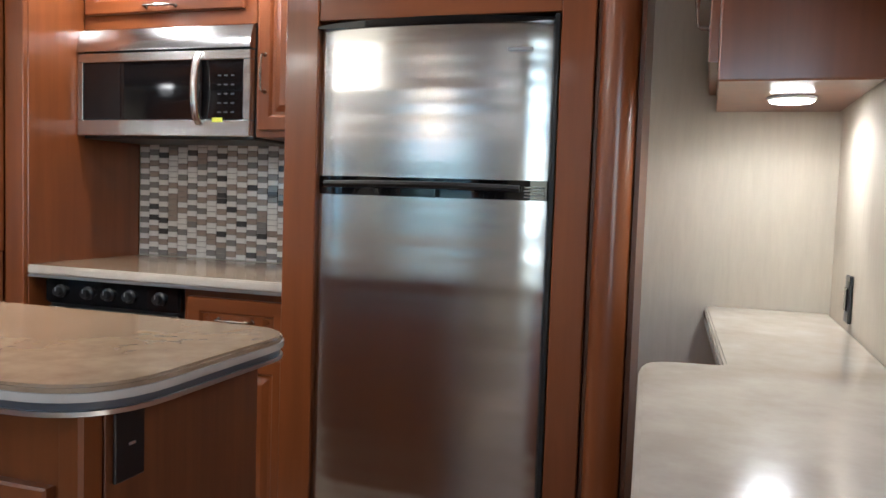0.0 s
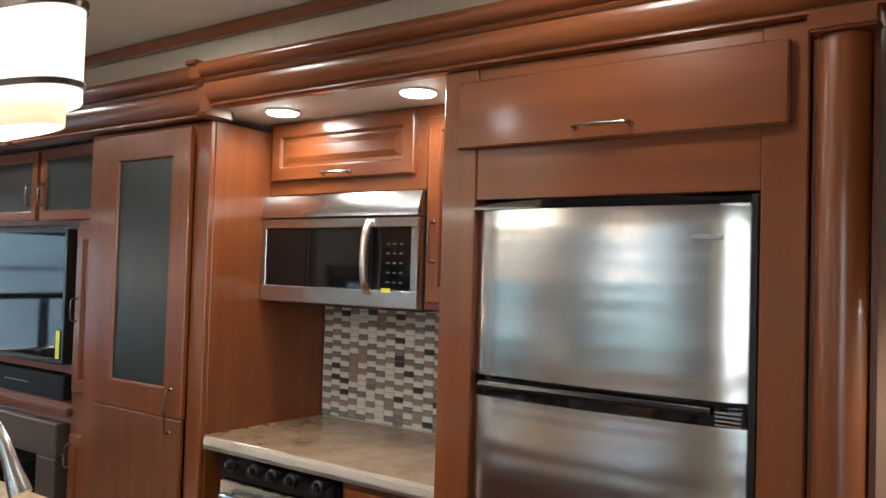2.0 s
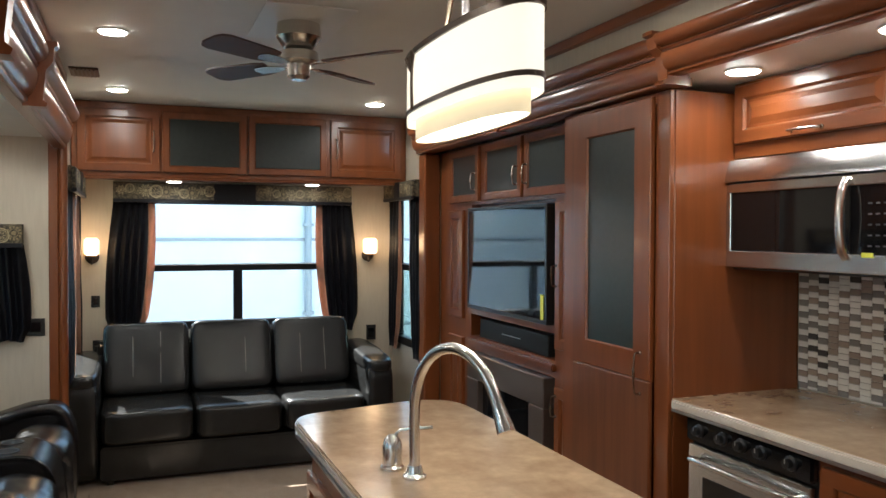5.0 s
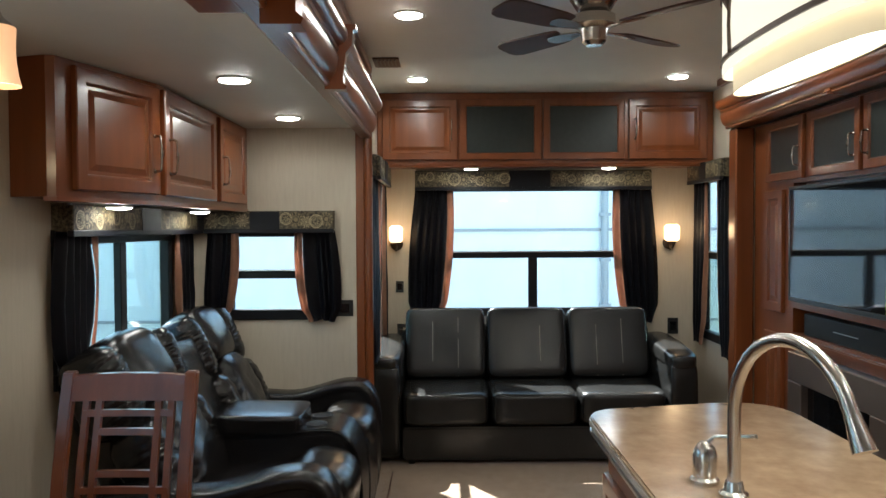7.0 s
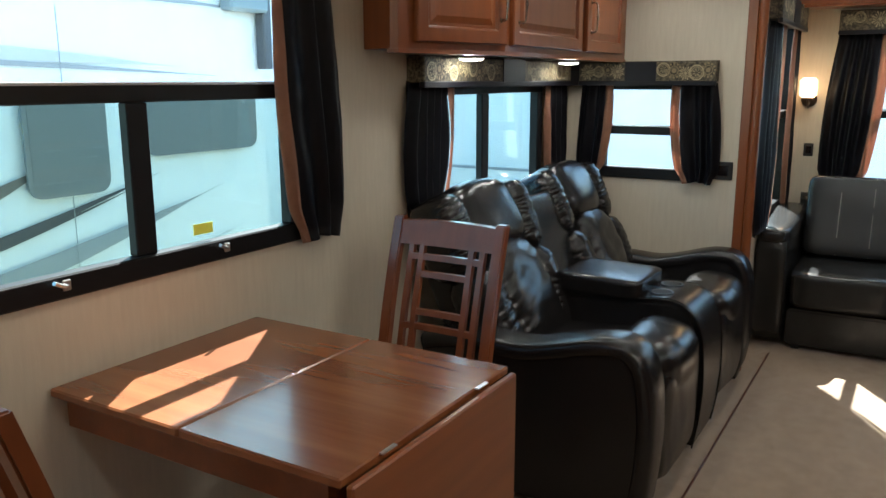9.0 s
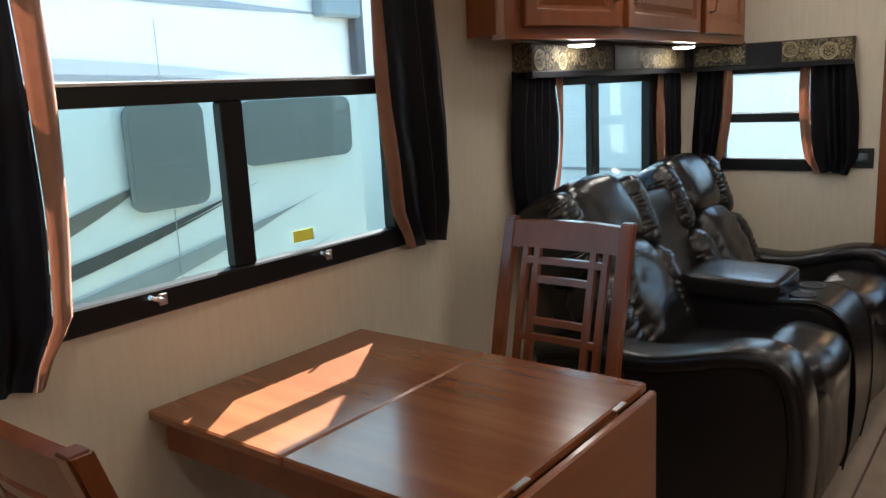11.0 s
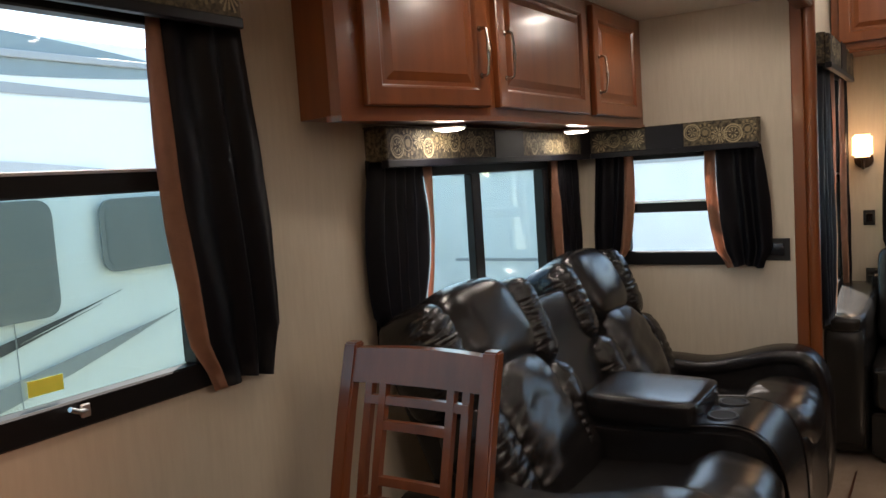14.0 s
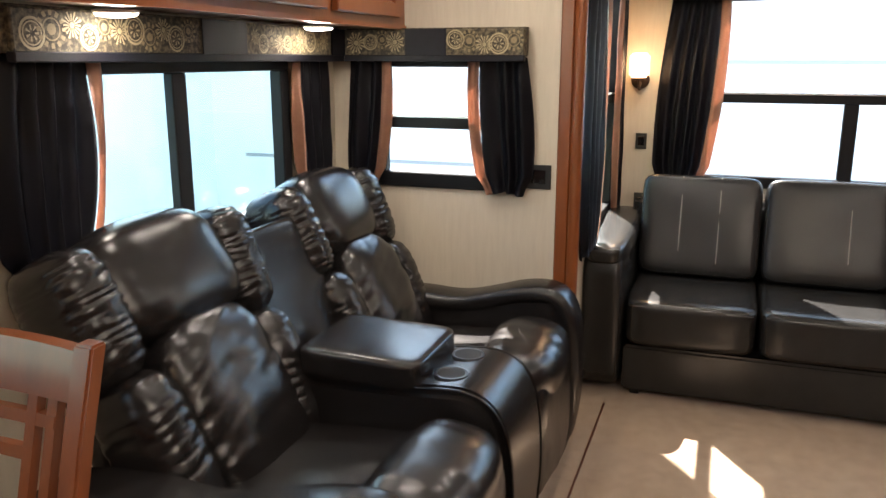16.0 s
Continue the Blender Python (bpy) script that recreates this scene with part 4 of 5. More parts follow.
arc = [(-0.02, 3.45, 0.93), (-0.02, 3.45, 1.085)] + [(-0.02 + ux * 0.165 * (1 - math.cos(a)), 3.45 + uy * 0.165 * (1 - math.cos(a)), 1.085 + 0.168 * math.sin(a)) for a in [math.pi * i / 16 for i in range(1, 15)]]
part("spout", tube(arc, 0.0135, 14), nickel, k, smooth=40)
e = Vector(arc[-1])
dd = (Vector(arc[-1]) - Vector(arc[-2])).normalized()
part("spray_head", tube([e, e + dd * 0.012, e + dd * 0.045, e + dd * 0.062], 0.02, 14, radii=[0.0145, 0.015, 0.020, 0.021]), nickel, k, "flared spray head")
part("base", lathe([(0.030, 0.0), (0.030, 0.006), (0.022, 0.012), (0.018, 0.03)], (-0.02, 3.45, 0.911), 24), nickel, k)
k = thing("soap_dispenser", (-0.11, 3.42, 0.91), "brushed-nickel lever and dispenser beside the faucet", "soap dispenser")
part("base", lathe([(0.031, 0), (0.031, 0.007), (0.025, 0.013), (0.026, 0.058), (0.021, 0.076), (0.010, 0.088), (0, 0.090)], (-0.11, 3.42, 0.911), 24), nickel, k)
part("lever", tube([(-0.11, 3.42, 0.992), (-0.10, 3.44, 1.012), (-0.03, 3.50, 1.030)], 0.005, 8), nickel, k)


# Same stone as the island; the paler colour paints daylight falling on it.
k = thing("nook_countertop", (1.9, 3.9, 0.87), "marbled solid-surface countertop in the nook, daylight painted into its pale colour", "countertop")
slab(k, rounded([(1.70, 3.0), (2.078, 3.0), (2.078, 4.856), (1.745, 4.856), (1.785, 3.94), (1.635, 3.92)], [0, 0, 0, 0, 0.02, 0.07]), 0.862, 0.91, counter_daylit)
k = thing("nook_cabinet", (1.9, 3.9, 0), "cherry base cabinet under the nook countertop", "cabinet")
part("body", extrude([(1.73, 3.02), (2.077, 3.02), (2.077, 4.856), (1.79, 4.856), (1.82, 3.88), (1.73, 3.88)], "z", 0.0, 0.861), wood_v, k, smooth=False)
door(k, W_(1.729, 3.85, 0), 0.38, 0.60, x=0.02, z=0.12, hx=0.05, hz=0.5)
door(k, W_(1.729, 3.45, 0), 0.38, 0.60, x=0.02, z=0.12, hx=0.05, hz=0.5)
k = thing("nook_upper_cabinet", (1.95, 4.6, 1.465), "cherry upper cabinet with an under-cabinet light in the nook", "cabinet")
part("body", box(1.745, 2.077, 4.25, 4.856, 1.475, 2.16, 0.004), wood_v, k)
door(k, W_(1.744, 4.84, 0), 0.56, 0.60, x=0.01, z=1.52, hx=0.46, hz=0.16)
k = thing("nook_upper_cabinet", (1.95, 3.8, 1.76), "short cherry upper cabinet in the nook", "cabinet")
part("body", box(1.87, 2.077, 3.35, 4.246, 1.66, 2.16, 0.004), wood_h, k)
door(k, W_(1.869, 4.23, 0), 0.42, 0.44, x=0.01, z=1.69, hx=0.05, hz=0.10)
door(k, W_(1.869, 3.79, 0), 0.42, 0.44, x=0.01, z=1.69, hx=0.40, hz=0.10)
k = thing("switch_plate", (2.077, 4.53, 0.985), "black switch plate on the nook wall", "switch")
part("plate", box(2.070, 2.078, 4.50, 4.56, 0.93, 1.045, 0.002), black_plastic, k)
part("rocker", box(2.066, 2.0695, 4.515, 4.545, 0.96, 1.015, 0.001), black_gloss, k)

# ---- cabinets over the recliners and over the sofa ----
k = thing("overhead_cabinet", (-1.85, 1.62, 1.56), "cherry overhead cabinets with raised-panel doors above the recliners", "cabinet")
FOOT = [(-2.797, 1.481), (-0.95, 1.481), (-0.905, 1.62), (-0.915, 1.645), (-1.42, 1.785), (-2.797, 1.785)]
part("body", extrude(FOOT, "z", 1.567, 2.008), wood_v, k, smooth=False)
SM = S(0, 1.786, 0)
door(k, pose(-0.915, 1.6465, 0, 0, 0, 164.5), 0.44, 0.40, x=0.07, z=1.59, hx=0.405, hz=0.15)
door(k, SM, 0.69, 0.40, x=1.45, z=1.59, hx=0.04, hz=0.15)
door(k, SM, 0.50, 0.40, x=2.205, z=1.59, hx=0.04, hz=0.15)
part("rail", extrude([(-2.797, 1.74), (-1.43, 1.74), (-0.94, 1.60), (-0.90, 1.61), (-0.91, 1.65), (-1.42, 1.792), (-2.797, 1.792)], "z", 1.552, 1.5665), wood_h, k, "bottom rail moulding")
k = thing("rear_overhead_cabinet", (-3.9, 3.55, 1.87), "cherry overhead cabinets above the sofa, two doors with dark glass", "cabinet")
part("body", box(-4.097, -3.745, 2.425, 4.665, 1.875, 2.357, 0.004), wood_h, k)
RM = E_(-3.744, 0, 0)
door(k, RM, 0.50, 0.40, x=2.46, z=1.91, hx=0.46, hz=0.2)
door(k, RM, 0.54, 0.40, x=2.975, z=1.91, glass=True)
door(k, RM, 0.54, 0.40, x=3.53, z=1.91, glass=True)
door(k, RM, 0.52, 0.40, x=4.10, z=1.91, hx=0.04, hz=0.2)
part("rail", box(-3.785, -3.735, 2.425, 4.665, 1.862, 1.874, 0.004), wood_h, k, "bottom rail moulding")


# ---- sofa ----
def sofa():
    t = thing("sofa", (-3.65, 3.415, 0), "three-seat charcoal leather sofa with pale vertical stitching under the rear window", "sofa")
    y0, y1 = 2.60, 4.235
    w = (y1 - y0) / 3
    part("base", box(-4.02, -3.27, y0 + 0.005, y1 - 0.005, 0.03, 0.235, 0.012, seg=2), leather_sofa, t)
    part("back_frame", box(-4.07, -3.93, y0 - 0.05, y1 + 0.05, 0.05, 0.78, 0.03, seg=3), leather_sofa, t)
    for i in range(3):
        yc = y0 + w * (i + 0.5)
        c = part("seat_cushion", cushion(0.70, w - 0.008, 0.215, pose(-3.575, yc, 0.348, 0, 0, 0), 9, 14, 0.004, 5, seed=i), leather_sofa, t, smooth=True)
        b = part("back_cushion", cushion(0.20, w - 0.012, 0.47, pose(-3.80, yc, 0.675, 0, -14, 0), 10, 14, 0.005, 4, seed=i + 5), leather_sofa, t, smooth=True)
        for s in (-0.085, 0.085):
            pts = []
            for q in range(13):
                z = -0.225 + 0.45 * q / 12
                xx = 0.0985 - 0.010 * abs(2 * q / 12 - 1) ** 5
                pts.append((xx, s, z))
            part("stitching", tube(pts, 0.0030, 6, M=pose(-3.80, yc, 0.675, 0, -14, 0)), piping, b, "pale stitched seam")
        part("cushion_seam", tube([(-3.235, yc + (w - 0.05) * (q / 10 - 0.5), 0.428) for q in range(11)], 0.004, 6), leather_sofa, c)
    for s, yc in ((0, 2.505), (1, 4.33)):
        a = part("arm", cushion(0.82, 0.19, 0.62, pose(-3.64, yc, 0.335, 0, 0, 0), 8, 12, 0.003, 4, seed=9 + s), leather_sofa, t, smooth=True)
        part("arm_pad", cushion(0.80, 0.20, 0.11, pose(-3.63, yc, 0.655, 0, 4, 0), 4, 12, 0.004, 6, seed=11 + s), leather_sofa, a, "rounded arm pad", smooth=True)
    for x in (-3.98, -3.33):
        for y in (2.66, 4.17):
            part("leg", box(x - 0.02, x + 0.02, y - 0.02, y + 0.02, 0, 0.05), black_plastic, t)


sofa()


# ---- recliners ----
def gathered_roll(M, a, b, z0, z1, cnt, side, seed, depth=0.13, lean=0.0):
    """An upright padded roll of half-widths a and b whose leather is gathered along its height; side: where its seam is."""
    bm = bmesh.new()
    nz, na = 96, 28
    loops = []
    for j in range(nz + 1):
        v = j / nz
        cap = (1 - abs(2 * v - 1) ** 5) ** 0.42
        z = z0 + (z1 - z0) * v
        loop = []
        for k in range(na):
            an = 2 * math.pi * k / na
            ca, sa = math.cos(an), math.sin(an)
            e = 0.78
            x, y = math.copysign(abs(ca) ** e, ca), math.copysign(abs(sa) ** e, sa)
            w = v * cnt + 0.35 * side * x + 1.5 * noise.noise(Vector((ca * 1.1, sa * 1.1 + seed, v * cnt * 0.45)))
            fold = abs(math.sin(math.pi * w)) ** 0.6 - 0.72
            deep = depth * (0.45 + 0.35 * (0.5 - 0.5 * side * x)) * (0.5 + 0.9 * abs(noise.noise(Vector((ca * 2, v * 6 + seed, sa * 2)))) * 2)
            f = max(cap, 0.02) * (1 + deep * fold)
            loop.append(bm.verts.new((a * x * f + lean * (v - 0.5), b * y * f, z + 0.006 * noise.noise(Vector((an, v * 9, seed))))))
        loops.append(loop)
    for A, B in zip(loops, loops[1:]):
        for k in range(na):
            bm.faces.new((A[k], A[(k + 1) % na], B[(k + 1) % na], B[k]))
    bm.faces.new(loops[0][::-1])
    bm.faces.new(loops[-1])
    bmesh.ops.recalc_face_normals(bm, faces=bm.faces)
    bm.transform(M)
    return bm


def recliner_back(t, xc, seed, w=0.56):
    """A reclined padded back: gathered side rolls, a smooth head roll and a creased middle pad."""
    base = pose(xc, 1.84, 0.44, 0, 0, 0) @ pose(0, 0, 0, 24, 0, 0)
    part("back_shell", cushion(w - 0.06, 0.15, 0.66, base @ pose(0, -0.075, 0.29), 7, 10, 0.003, 4, seed=seed), leather, t, smooth=True)
    off = Vector((seed * 1.7, 0, seed * 0.9))

    def head(q):
        rim = (abs(q.x) / (w / 2)) ** 3
        return 0.006 * rim * noise.noise(Vector((q.x * 6, q.y * 9, q.z * 46)) + off) + 0.004 * noise.noise(q * 7 + off)

    def creases(q):
        rim = 0.35 + 0.9 * (abs(q.x) / 0.17) ** 2
        band = 0.0045 * (abs(math.sin((q.z + 0.23 + 0.03 * noise.noise(q * 8 + off)) * 21.0)) ** 0.5 - 0.75)
        return band * (0.4 + 0.6 * rim) + 0.0055 * rim * noise.noise(Vector((q.x * 7, q.y * 5, q.z * 42 + q.x * 16)) + off) + 0.006 * noise.noise(q * 9 + off)
    part("head_roll", cushion(w - 0.135, 0.255, 0.315, base @ pose(0, 0.005, 0.508, 6), 3.4, 26, 0.0, ripple=head), leather, t, "smooth head roll", smooth=True)
    for s in (-1, 1):
        top = base @ pose(s * (w / 2 - 0.055), 0.015, 0, 0, s * 3, 0)
        part("side_roll", gathered_roll(top, 0.083, 0.112, 0.31, 0.640, 12, s, seed + s, 0.115), leather, t, "gathered upper side roll", smooth=True)
        part("side_roll", gathered_roll(base @ pose(s * (w / 2 - 0.065), 0.045, 0, 0, s * 3, 0), 0.080, 0.105, -0.06, 0.335, 9, s, seed + 5 + s, 0.105), leather, t, "gathered lower side roll", smooth=True)
    part("middle_pad", cushion(w - 0.21, 0.215, 0.47, base @ pose(0, 0.060, 0.165, 3), 3.6, 44, 0.0, ripple=creases), leather, t, "puffed creased lumbar pad", smooth=True)


ARM = [(1.66, 0.560), (1.78, 0.585), (1.91, 0.590), (2.02, 0.584), (2.10, 0.592), (2.18, 0.612), (2.27, 0.638), (2.35, 0.652), (2.41, 0.650), (2.455, 0.628), (2.49, 0.585), (2.51, 0.52), (2.522, 0.42), (2.522, 0.28), (2.51, 0.14), (2.49, 0.03)]
CONSOLE = [(1.72, 0.600), (2.00, 0.605), (2.20, 0.612), (2.32, 0.622), (2.38, 0.622), (2.43, 0.606), (2.470, 0.57), (2.497, 0.51), (2.512, 0.42), (2.518, 0.28), (2.508, 0.14), (2.49, 0.03)]


def loft_arm(t, x0, x1, name, prof, label="", pad=0.0):
    """An arm whose top waves towards the front and curls down to the floor, with a padded band over it."""
    fine = []
    for i in range(len(prof) - 1):
        p0, p1, p2, p3 = (Vector(prof[max(0, min(len(prof) - 1, i + k))]) for k in (-1, 0, 1, 2))
        for q in range(3):
            u = q / 3
            fine.append(tuple(0.5 * ((2 * p1) + (p2 - p0) * u + (2 * p0 - 5 * p1 + 4 * p2 - p3) * u * u + (3 * p1 - p0 - 3 * p2 + p3) * u ** 3)))
    fine.append(prof[-1])
    drop = [(y - (0.012 if z < 0.6 else 0), z - (0.02 if pad else 0)) for y, z in fine] if pad else fine
    b = extrude(drop + [(prof[0][0], 0.03)], "x", x0, x1)
    bmesh.ops.bevel(b, geom=[e for e in b.edges if abs(e.verts[0].co.x - e.verts[1].co.x) < 1e-5], offset=0.026, segments=4, affect="EDGES", clamp_overlap=True)
    a = part(name, b, leather, t, label, smooth=50)
    if pad:
        pb = bmesh.new()
        loops = []
        m = len(fine)
        xm, hw = (x0 + x1) / 2, (x1 - x0) / 2 + pad
        for i, (y, z) in enumerate(fine):
            y0, z0 = fine[max(0, i - 1)]
            y1, z1 = fine[min(m - 1, i + 1)]
            d = Vector((y1 - y0, z1 - z0)).normalized()
            nn = Vector((-d.y, d.x))
            cy, cz = y - nn.x * 0.030, z - nn.y * 0.030
            th = 0.034 * (1.0 if i < m - 2 else 0.7)
            loop = []
            for k in range(20):
                an = 2 * math.pi * k / 20
                u = math.copysign(abs(math.cos(an)) ** 0.5, math.cos(an)) * hw
                v = math.copysign(abs(math.sin(an)) ** 0.75, math.sin(an)) * th + 0.003 * noise.noise(Vector((an, y * 9, z * 9 + x0)))
                loop.append(pb.verts.new((xm + u, cy + nn.x * v, cz + nn.y * v)))
            loops.append(loop)
        for A, B in zip(loops, loops[1:]):
            for k in range(20):
                pb.faces.new((A[k], A[(k + 1) % 20], B[(k + 1) % 20], B[k]))
        pb.faces.new(loops[0][::-1])
        pb.faces.new(loops[-1])
        bmesh.ops.recalc_face_normals(pb, faces=pb.faces)
        part("arm_pad", pb, leather, a, "padded band over the arm", smooth=60)
    else:
        for xx in (x0 + 0.010, x1 - 0.010):
            part("welt", tube([(xx, y + 0.001, z - 0.004) for y, z in fine[1:]], 0.0035, 6), leather, a)
    return a


def loveseat():
    t = thing("reclining_loveseat", (-1.85, 1.95, 0), "black-brown leather reclining loveseat with a console and cup holders", "loveseat")
    recliner_back(t, -1.470, 1, 0.60)
    recliner_back(t, -2.365, 40, 0.58)
    loft_arm(t, -1.160, -1.020, "arm", ARM, "", 0.014)
    loft_arm(t, -2.735, -2.600, "arm", ARM, "", 0.012)
    loft_arm(t, -2.045, -1.700, "console", CONSOLE, "middle console")
    part("console_lid", cushion(0.345, 0.36, 0.085, pose(-1.865, 2.08, 0.640, -1), 8, 14, 0.002, 4), leather, t, "padded console lid", smooth=True)
    for yy, xx in ((2.315, -1.955), (2.315, -1.805)):
        part("cup_holder", lathe([(0.036, -0.002), (0.040, 0.003), (0.046, 0.003), (0.048, -0.004)], (xx, yy, 0.6235), 24), black_plastic, t, "round cup holder rim")
        part("cup_well", lathe([(0.0, 0.001), (0.038, 0.001), (0.038, 0.0)], (xx, yy, 0.6245), 24), cup_black, t, "dark cup well")
    part("console_back", cushion(0.40, 0.13, 0.57, pose(-1.920, 1.755, 0.685, 21), 14, 12, 0.002, 4), leather, t, "flat padded panel between the backs", smooth=True)
    for i, xc in enumerate((-1.44, -2.325)):
        w = 0.53
        off = Vector((i * 5.1, 2.0, 1.0))
        soft = lambda q: 0.010 * noise.noise(Vector((q.x * 5, q.y * 5, q.z * 3)) + off) + 0.004 * noise.noise(Vector((q.x * 22, q.y * 7, q.z * 7)) + off)
        part("seat", cushion(w, 0.62, 0.24, pose(xc, 2.07, 0.385, 5), 5, 18, 0.0, ripple=soft), leather, t, smooth=True)
        part("footrest", cushion(w, 0.19, 0.44, pose(xc, 2.425, 0.30, 0), 4.5, 20, 0.0, ripple=soft), leather, t, "padded footrest", smooth=True)
        part("knee_roll", cushion(w, 0.27, 0.22, pose(xc, 2.395, 0.480, -8), 2.7, 24, 0.0, ripple=soft), leather, t, "rounded knee roll", smooth=True)
    part("frame", box(-2.70, -1.04, 1.66, 2.30, 0.03, 0.30, 0.02), leather, t)
    for x in (-2.62, -1.12):
        for y in (1.75, 2.3):
            part("leg", box(x - 0.025, x + 0.025, y - 0.025, y + 0.025, 0, 0.04), black_plastic, t)


loveseat()


# ---- dinette ----
k = thing("dining_table", (-0.03, 1.92, 0), "cherry drop-leaf dining table against the window wall", "table")
part("tabletop", box(-0.37, 0.305, 1.485, 1.908, 0.745, 0.767, 0.004), wood_table, k)
part("tabletop", box(-0.37, 0.305, 1.912, 2.33, 0.745, 0.767, 0.004), wood_table, k)
for a in ((-0.33, 0.265, 1.485, 1.50), (-0.33, -0.31, 1.50, 2.27), (0.245, 0.265, 1.50, 2.27), (-0.31, 0.245, 2.25, 2.27)):
    part("apron", box(*a, 0.66, 0.744), wood_h, k)
part("drop_leaf", box(-0.365, 0.30, 2.338, 2.356, 0.36, 0.755, 0.004), wood_h, k, "hanging drop leaf")
for x in (-0.22, 0.16):
    part("hinge", box(x - 0.024, x + 0.024, 2.3305, 2.3405, 0.7655, 0.7685), alu, k, "bright leaf hinge")
for x in (-0.29, 0.225):
    part("leg", box(x - 0.022, x + 0.022, 2.19, 2.234, 0, 0.659, 0.003), wood_v, k)


def dining_chair():
    """At the origin, facing +y, 0.40 wide."""
    t = thing("dining_chair", (0, 0, 0), "red-cherry dining chair with a lattice back", "chair", "dining chairs")
    lean = lambda z: -0.20 - 0.09 * max(0, z - 0.45) / 0.58 - 0.05 * (max(0, z - 0.45) / 0.58) ** 2
    hh = 1.04
    for s in (-1, 1):
        b = None
        prof = [(lean(z) - 0.016, z) for z in [0, 0.2, 0.45, 0.6, 0.75, 0.9, hh]] + [(lean(z) + 0.016, z) for z in [hh, 0.9, 0.75, 0.6, 0.45, 0.2, 0]]
        b = extrude(prof, "x", s * 0.181 - 0.018, s * 0.181 + 0.018)
        bmesh.ops.bevel(b, geom=b.edges[:], offset=0.004, segments=2, affect="EDGES", clamp_overlap=True)
        part("back_post", b, wood_chair, t, local=True)
        part("leg", box(s * 0.18 - 0.019, s * 0.18 + 0.019, 0.17, 0.208, 0, 0.43, 0.004), wood_chair, t, local=True)
        part("side_stretcher", box(s * 0.182 - 0.010, s * 0.182 + 0.010, -0.18, 0.17, 0.18, 0.205, 0.003), wood_chair, t, local=True)

    def rail(z0, z1, x0, x1, th=0.010, name="rail", curve=0.012):
        zc = (z0 + z1) / 2
        b = bmesh.new()
        rows = []
        for i in range(9):
            u = i / 8
            x = x0 + (x1 - x0) * u
            c = -curve * (1 - (2 * x / 0.37) ** 2)
            rows.append([b.verts.new((x, lean(zz) + c + o, zz + (0.006 * (1 - (2 * u - 1) ** 2) if zz == z1 and name == "top_rail" else 0))) for o, zz in ((-th, z0), (th, z0), (th, z1), (-th, z1))])
        for A, B in zip(rows, rows[1:]):
            for q in range(4):
                b.faces.new((A[q], A[(q + 1) % 4], B[(q + 1) % 4], B[q]))
        b.faces.new(rows[0])
        b.faces.new(rows[-1])
        bmesh.ops.recalc_face_normals(b, faces=b.faces)
        part(name, b, wood_chair, t, local=True)
    rail(0.957, 1.028, -0.175, 0.175, 0.013, "top_rail")
    rail(0.50, 0.53, -0.175, 0.175)
    for z, wd in ((0.912, 0.134), (0.860, 0.096), (0.745, 0.096), (0.700, 0.134), (0.575, 0.134)):
        rail(z, z + 0.018, -wd, wd, 0.007, "cross_slat")
    for x in (-0.126, -0.088, 0.088, 0.126):
        prof = [(lean(z) - 0.018, z) for z in (0.53, 0.65, 0.78, 0.958)] + [(lean(z) + 0.000, z) for z in (0.958, 0.78, 0.65, 0.53)]
        part("slat", extrude(prof, "x", x - 0.009, x + 0.009), wood_chair, t, local=True)
    part("seat", cushion(0.41, 0.43, 0.055, pose(0, 0, 0.465), 6, 10, 0.002, 5), leather, t, "padded dark seat", smooth=True, local=True)
    part("seat_frame", box(-0.20, 0.20, -0.19, 0.20, 0.39, 0.438, 0.004), wood_chair, t, local=True)
    return t


c1 = dining_chair()
c2 = copy_thing(c1, pose(0.45, 1.97, 0, 0, 0, 90))
c1.matrix_basis = pose(-0.430, 1.928, 0, 0, 0, -90)
tagged(c1, "red-cherry dining chair with a lattice back, beside the loveseat")
tagged(c2, "red-cherry dining chair with a lattice back across the table")

# ---- lamps ----
LG = "recessed round ceiling lights"
# The light at (1.0, 4.13) is unseen, added to brighten above the refrigerator.
for x, y in ((-3.25, 2.71), (-3.20, 4.27), (-1.78, 2.72), (-0.41, 4.13), (-0.41, 2.75), (-1.95, 4.2), (1.0, 4.13)):
    disc_light("ceiling_light", x, y, 2.36, 7, "round white recessed ceiling light, lit", LG)
for x, y in ((-1.33, 2.10), (-2.35, 2.10), (0.9, 2.1)):
    disc_light("ceiling_light", x, y, 2.01, 3.2, "round recessed light in the slide-out ceiling, lit", LG)
for x, y in ((0.267, 4.743), (-0.36, 4.76)):
    disc_light("ceiling_light", x, y, 2.084, 3.9, "round recessed light over the range, lit", LG)
for x, y in ((-1.44, 1.63), (-2.35, 1.66)):
    disc_light("under_cabinet_light", x, y, 1.551, 1.2, "round light under the overhead cabinet, lit", "under-cabinet lights", r=0.045, spread=172)
for x, y in ((-3.80, 3.05), (-3.80, 3.98)):
    disc_light("under_cabinet_light", x, y, 1.861, 1.5, "round light under the rear cabinet, lit", "under-cabinet lights", r=0.045, spread=172)
disc_light("under_cabinet_light", 1.92, 4.53, 1.474, 3.0, "round light under the nook cabinet, lit", "under-cabinet lights", r=0.05, spread=176)


def oval(rx, ry, n=48):
    return [(rx * (abs(math.cos(a)) ** 0.86) * math.copysign(1, math.cos(a)), ry * (abs(math.sin(a)) ** 0.82) * math.copysign(1, math.sin(a))) for a in [2 * math.pi * i / n for i in range(n)]]


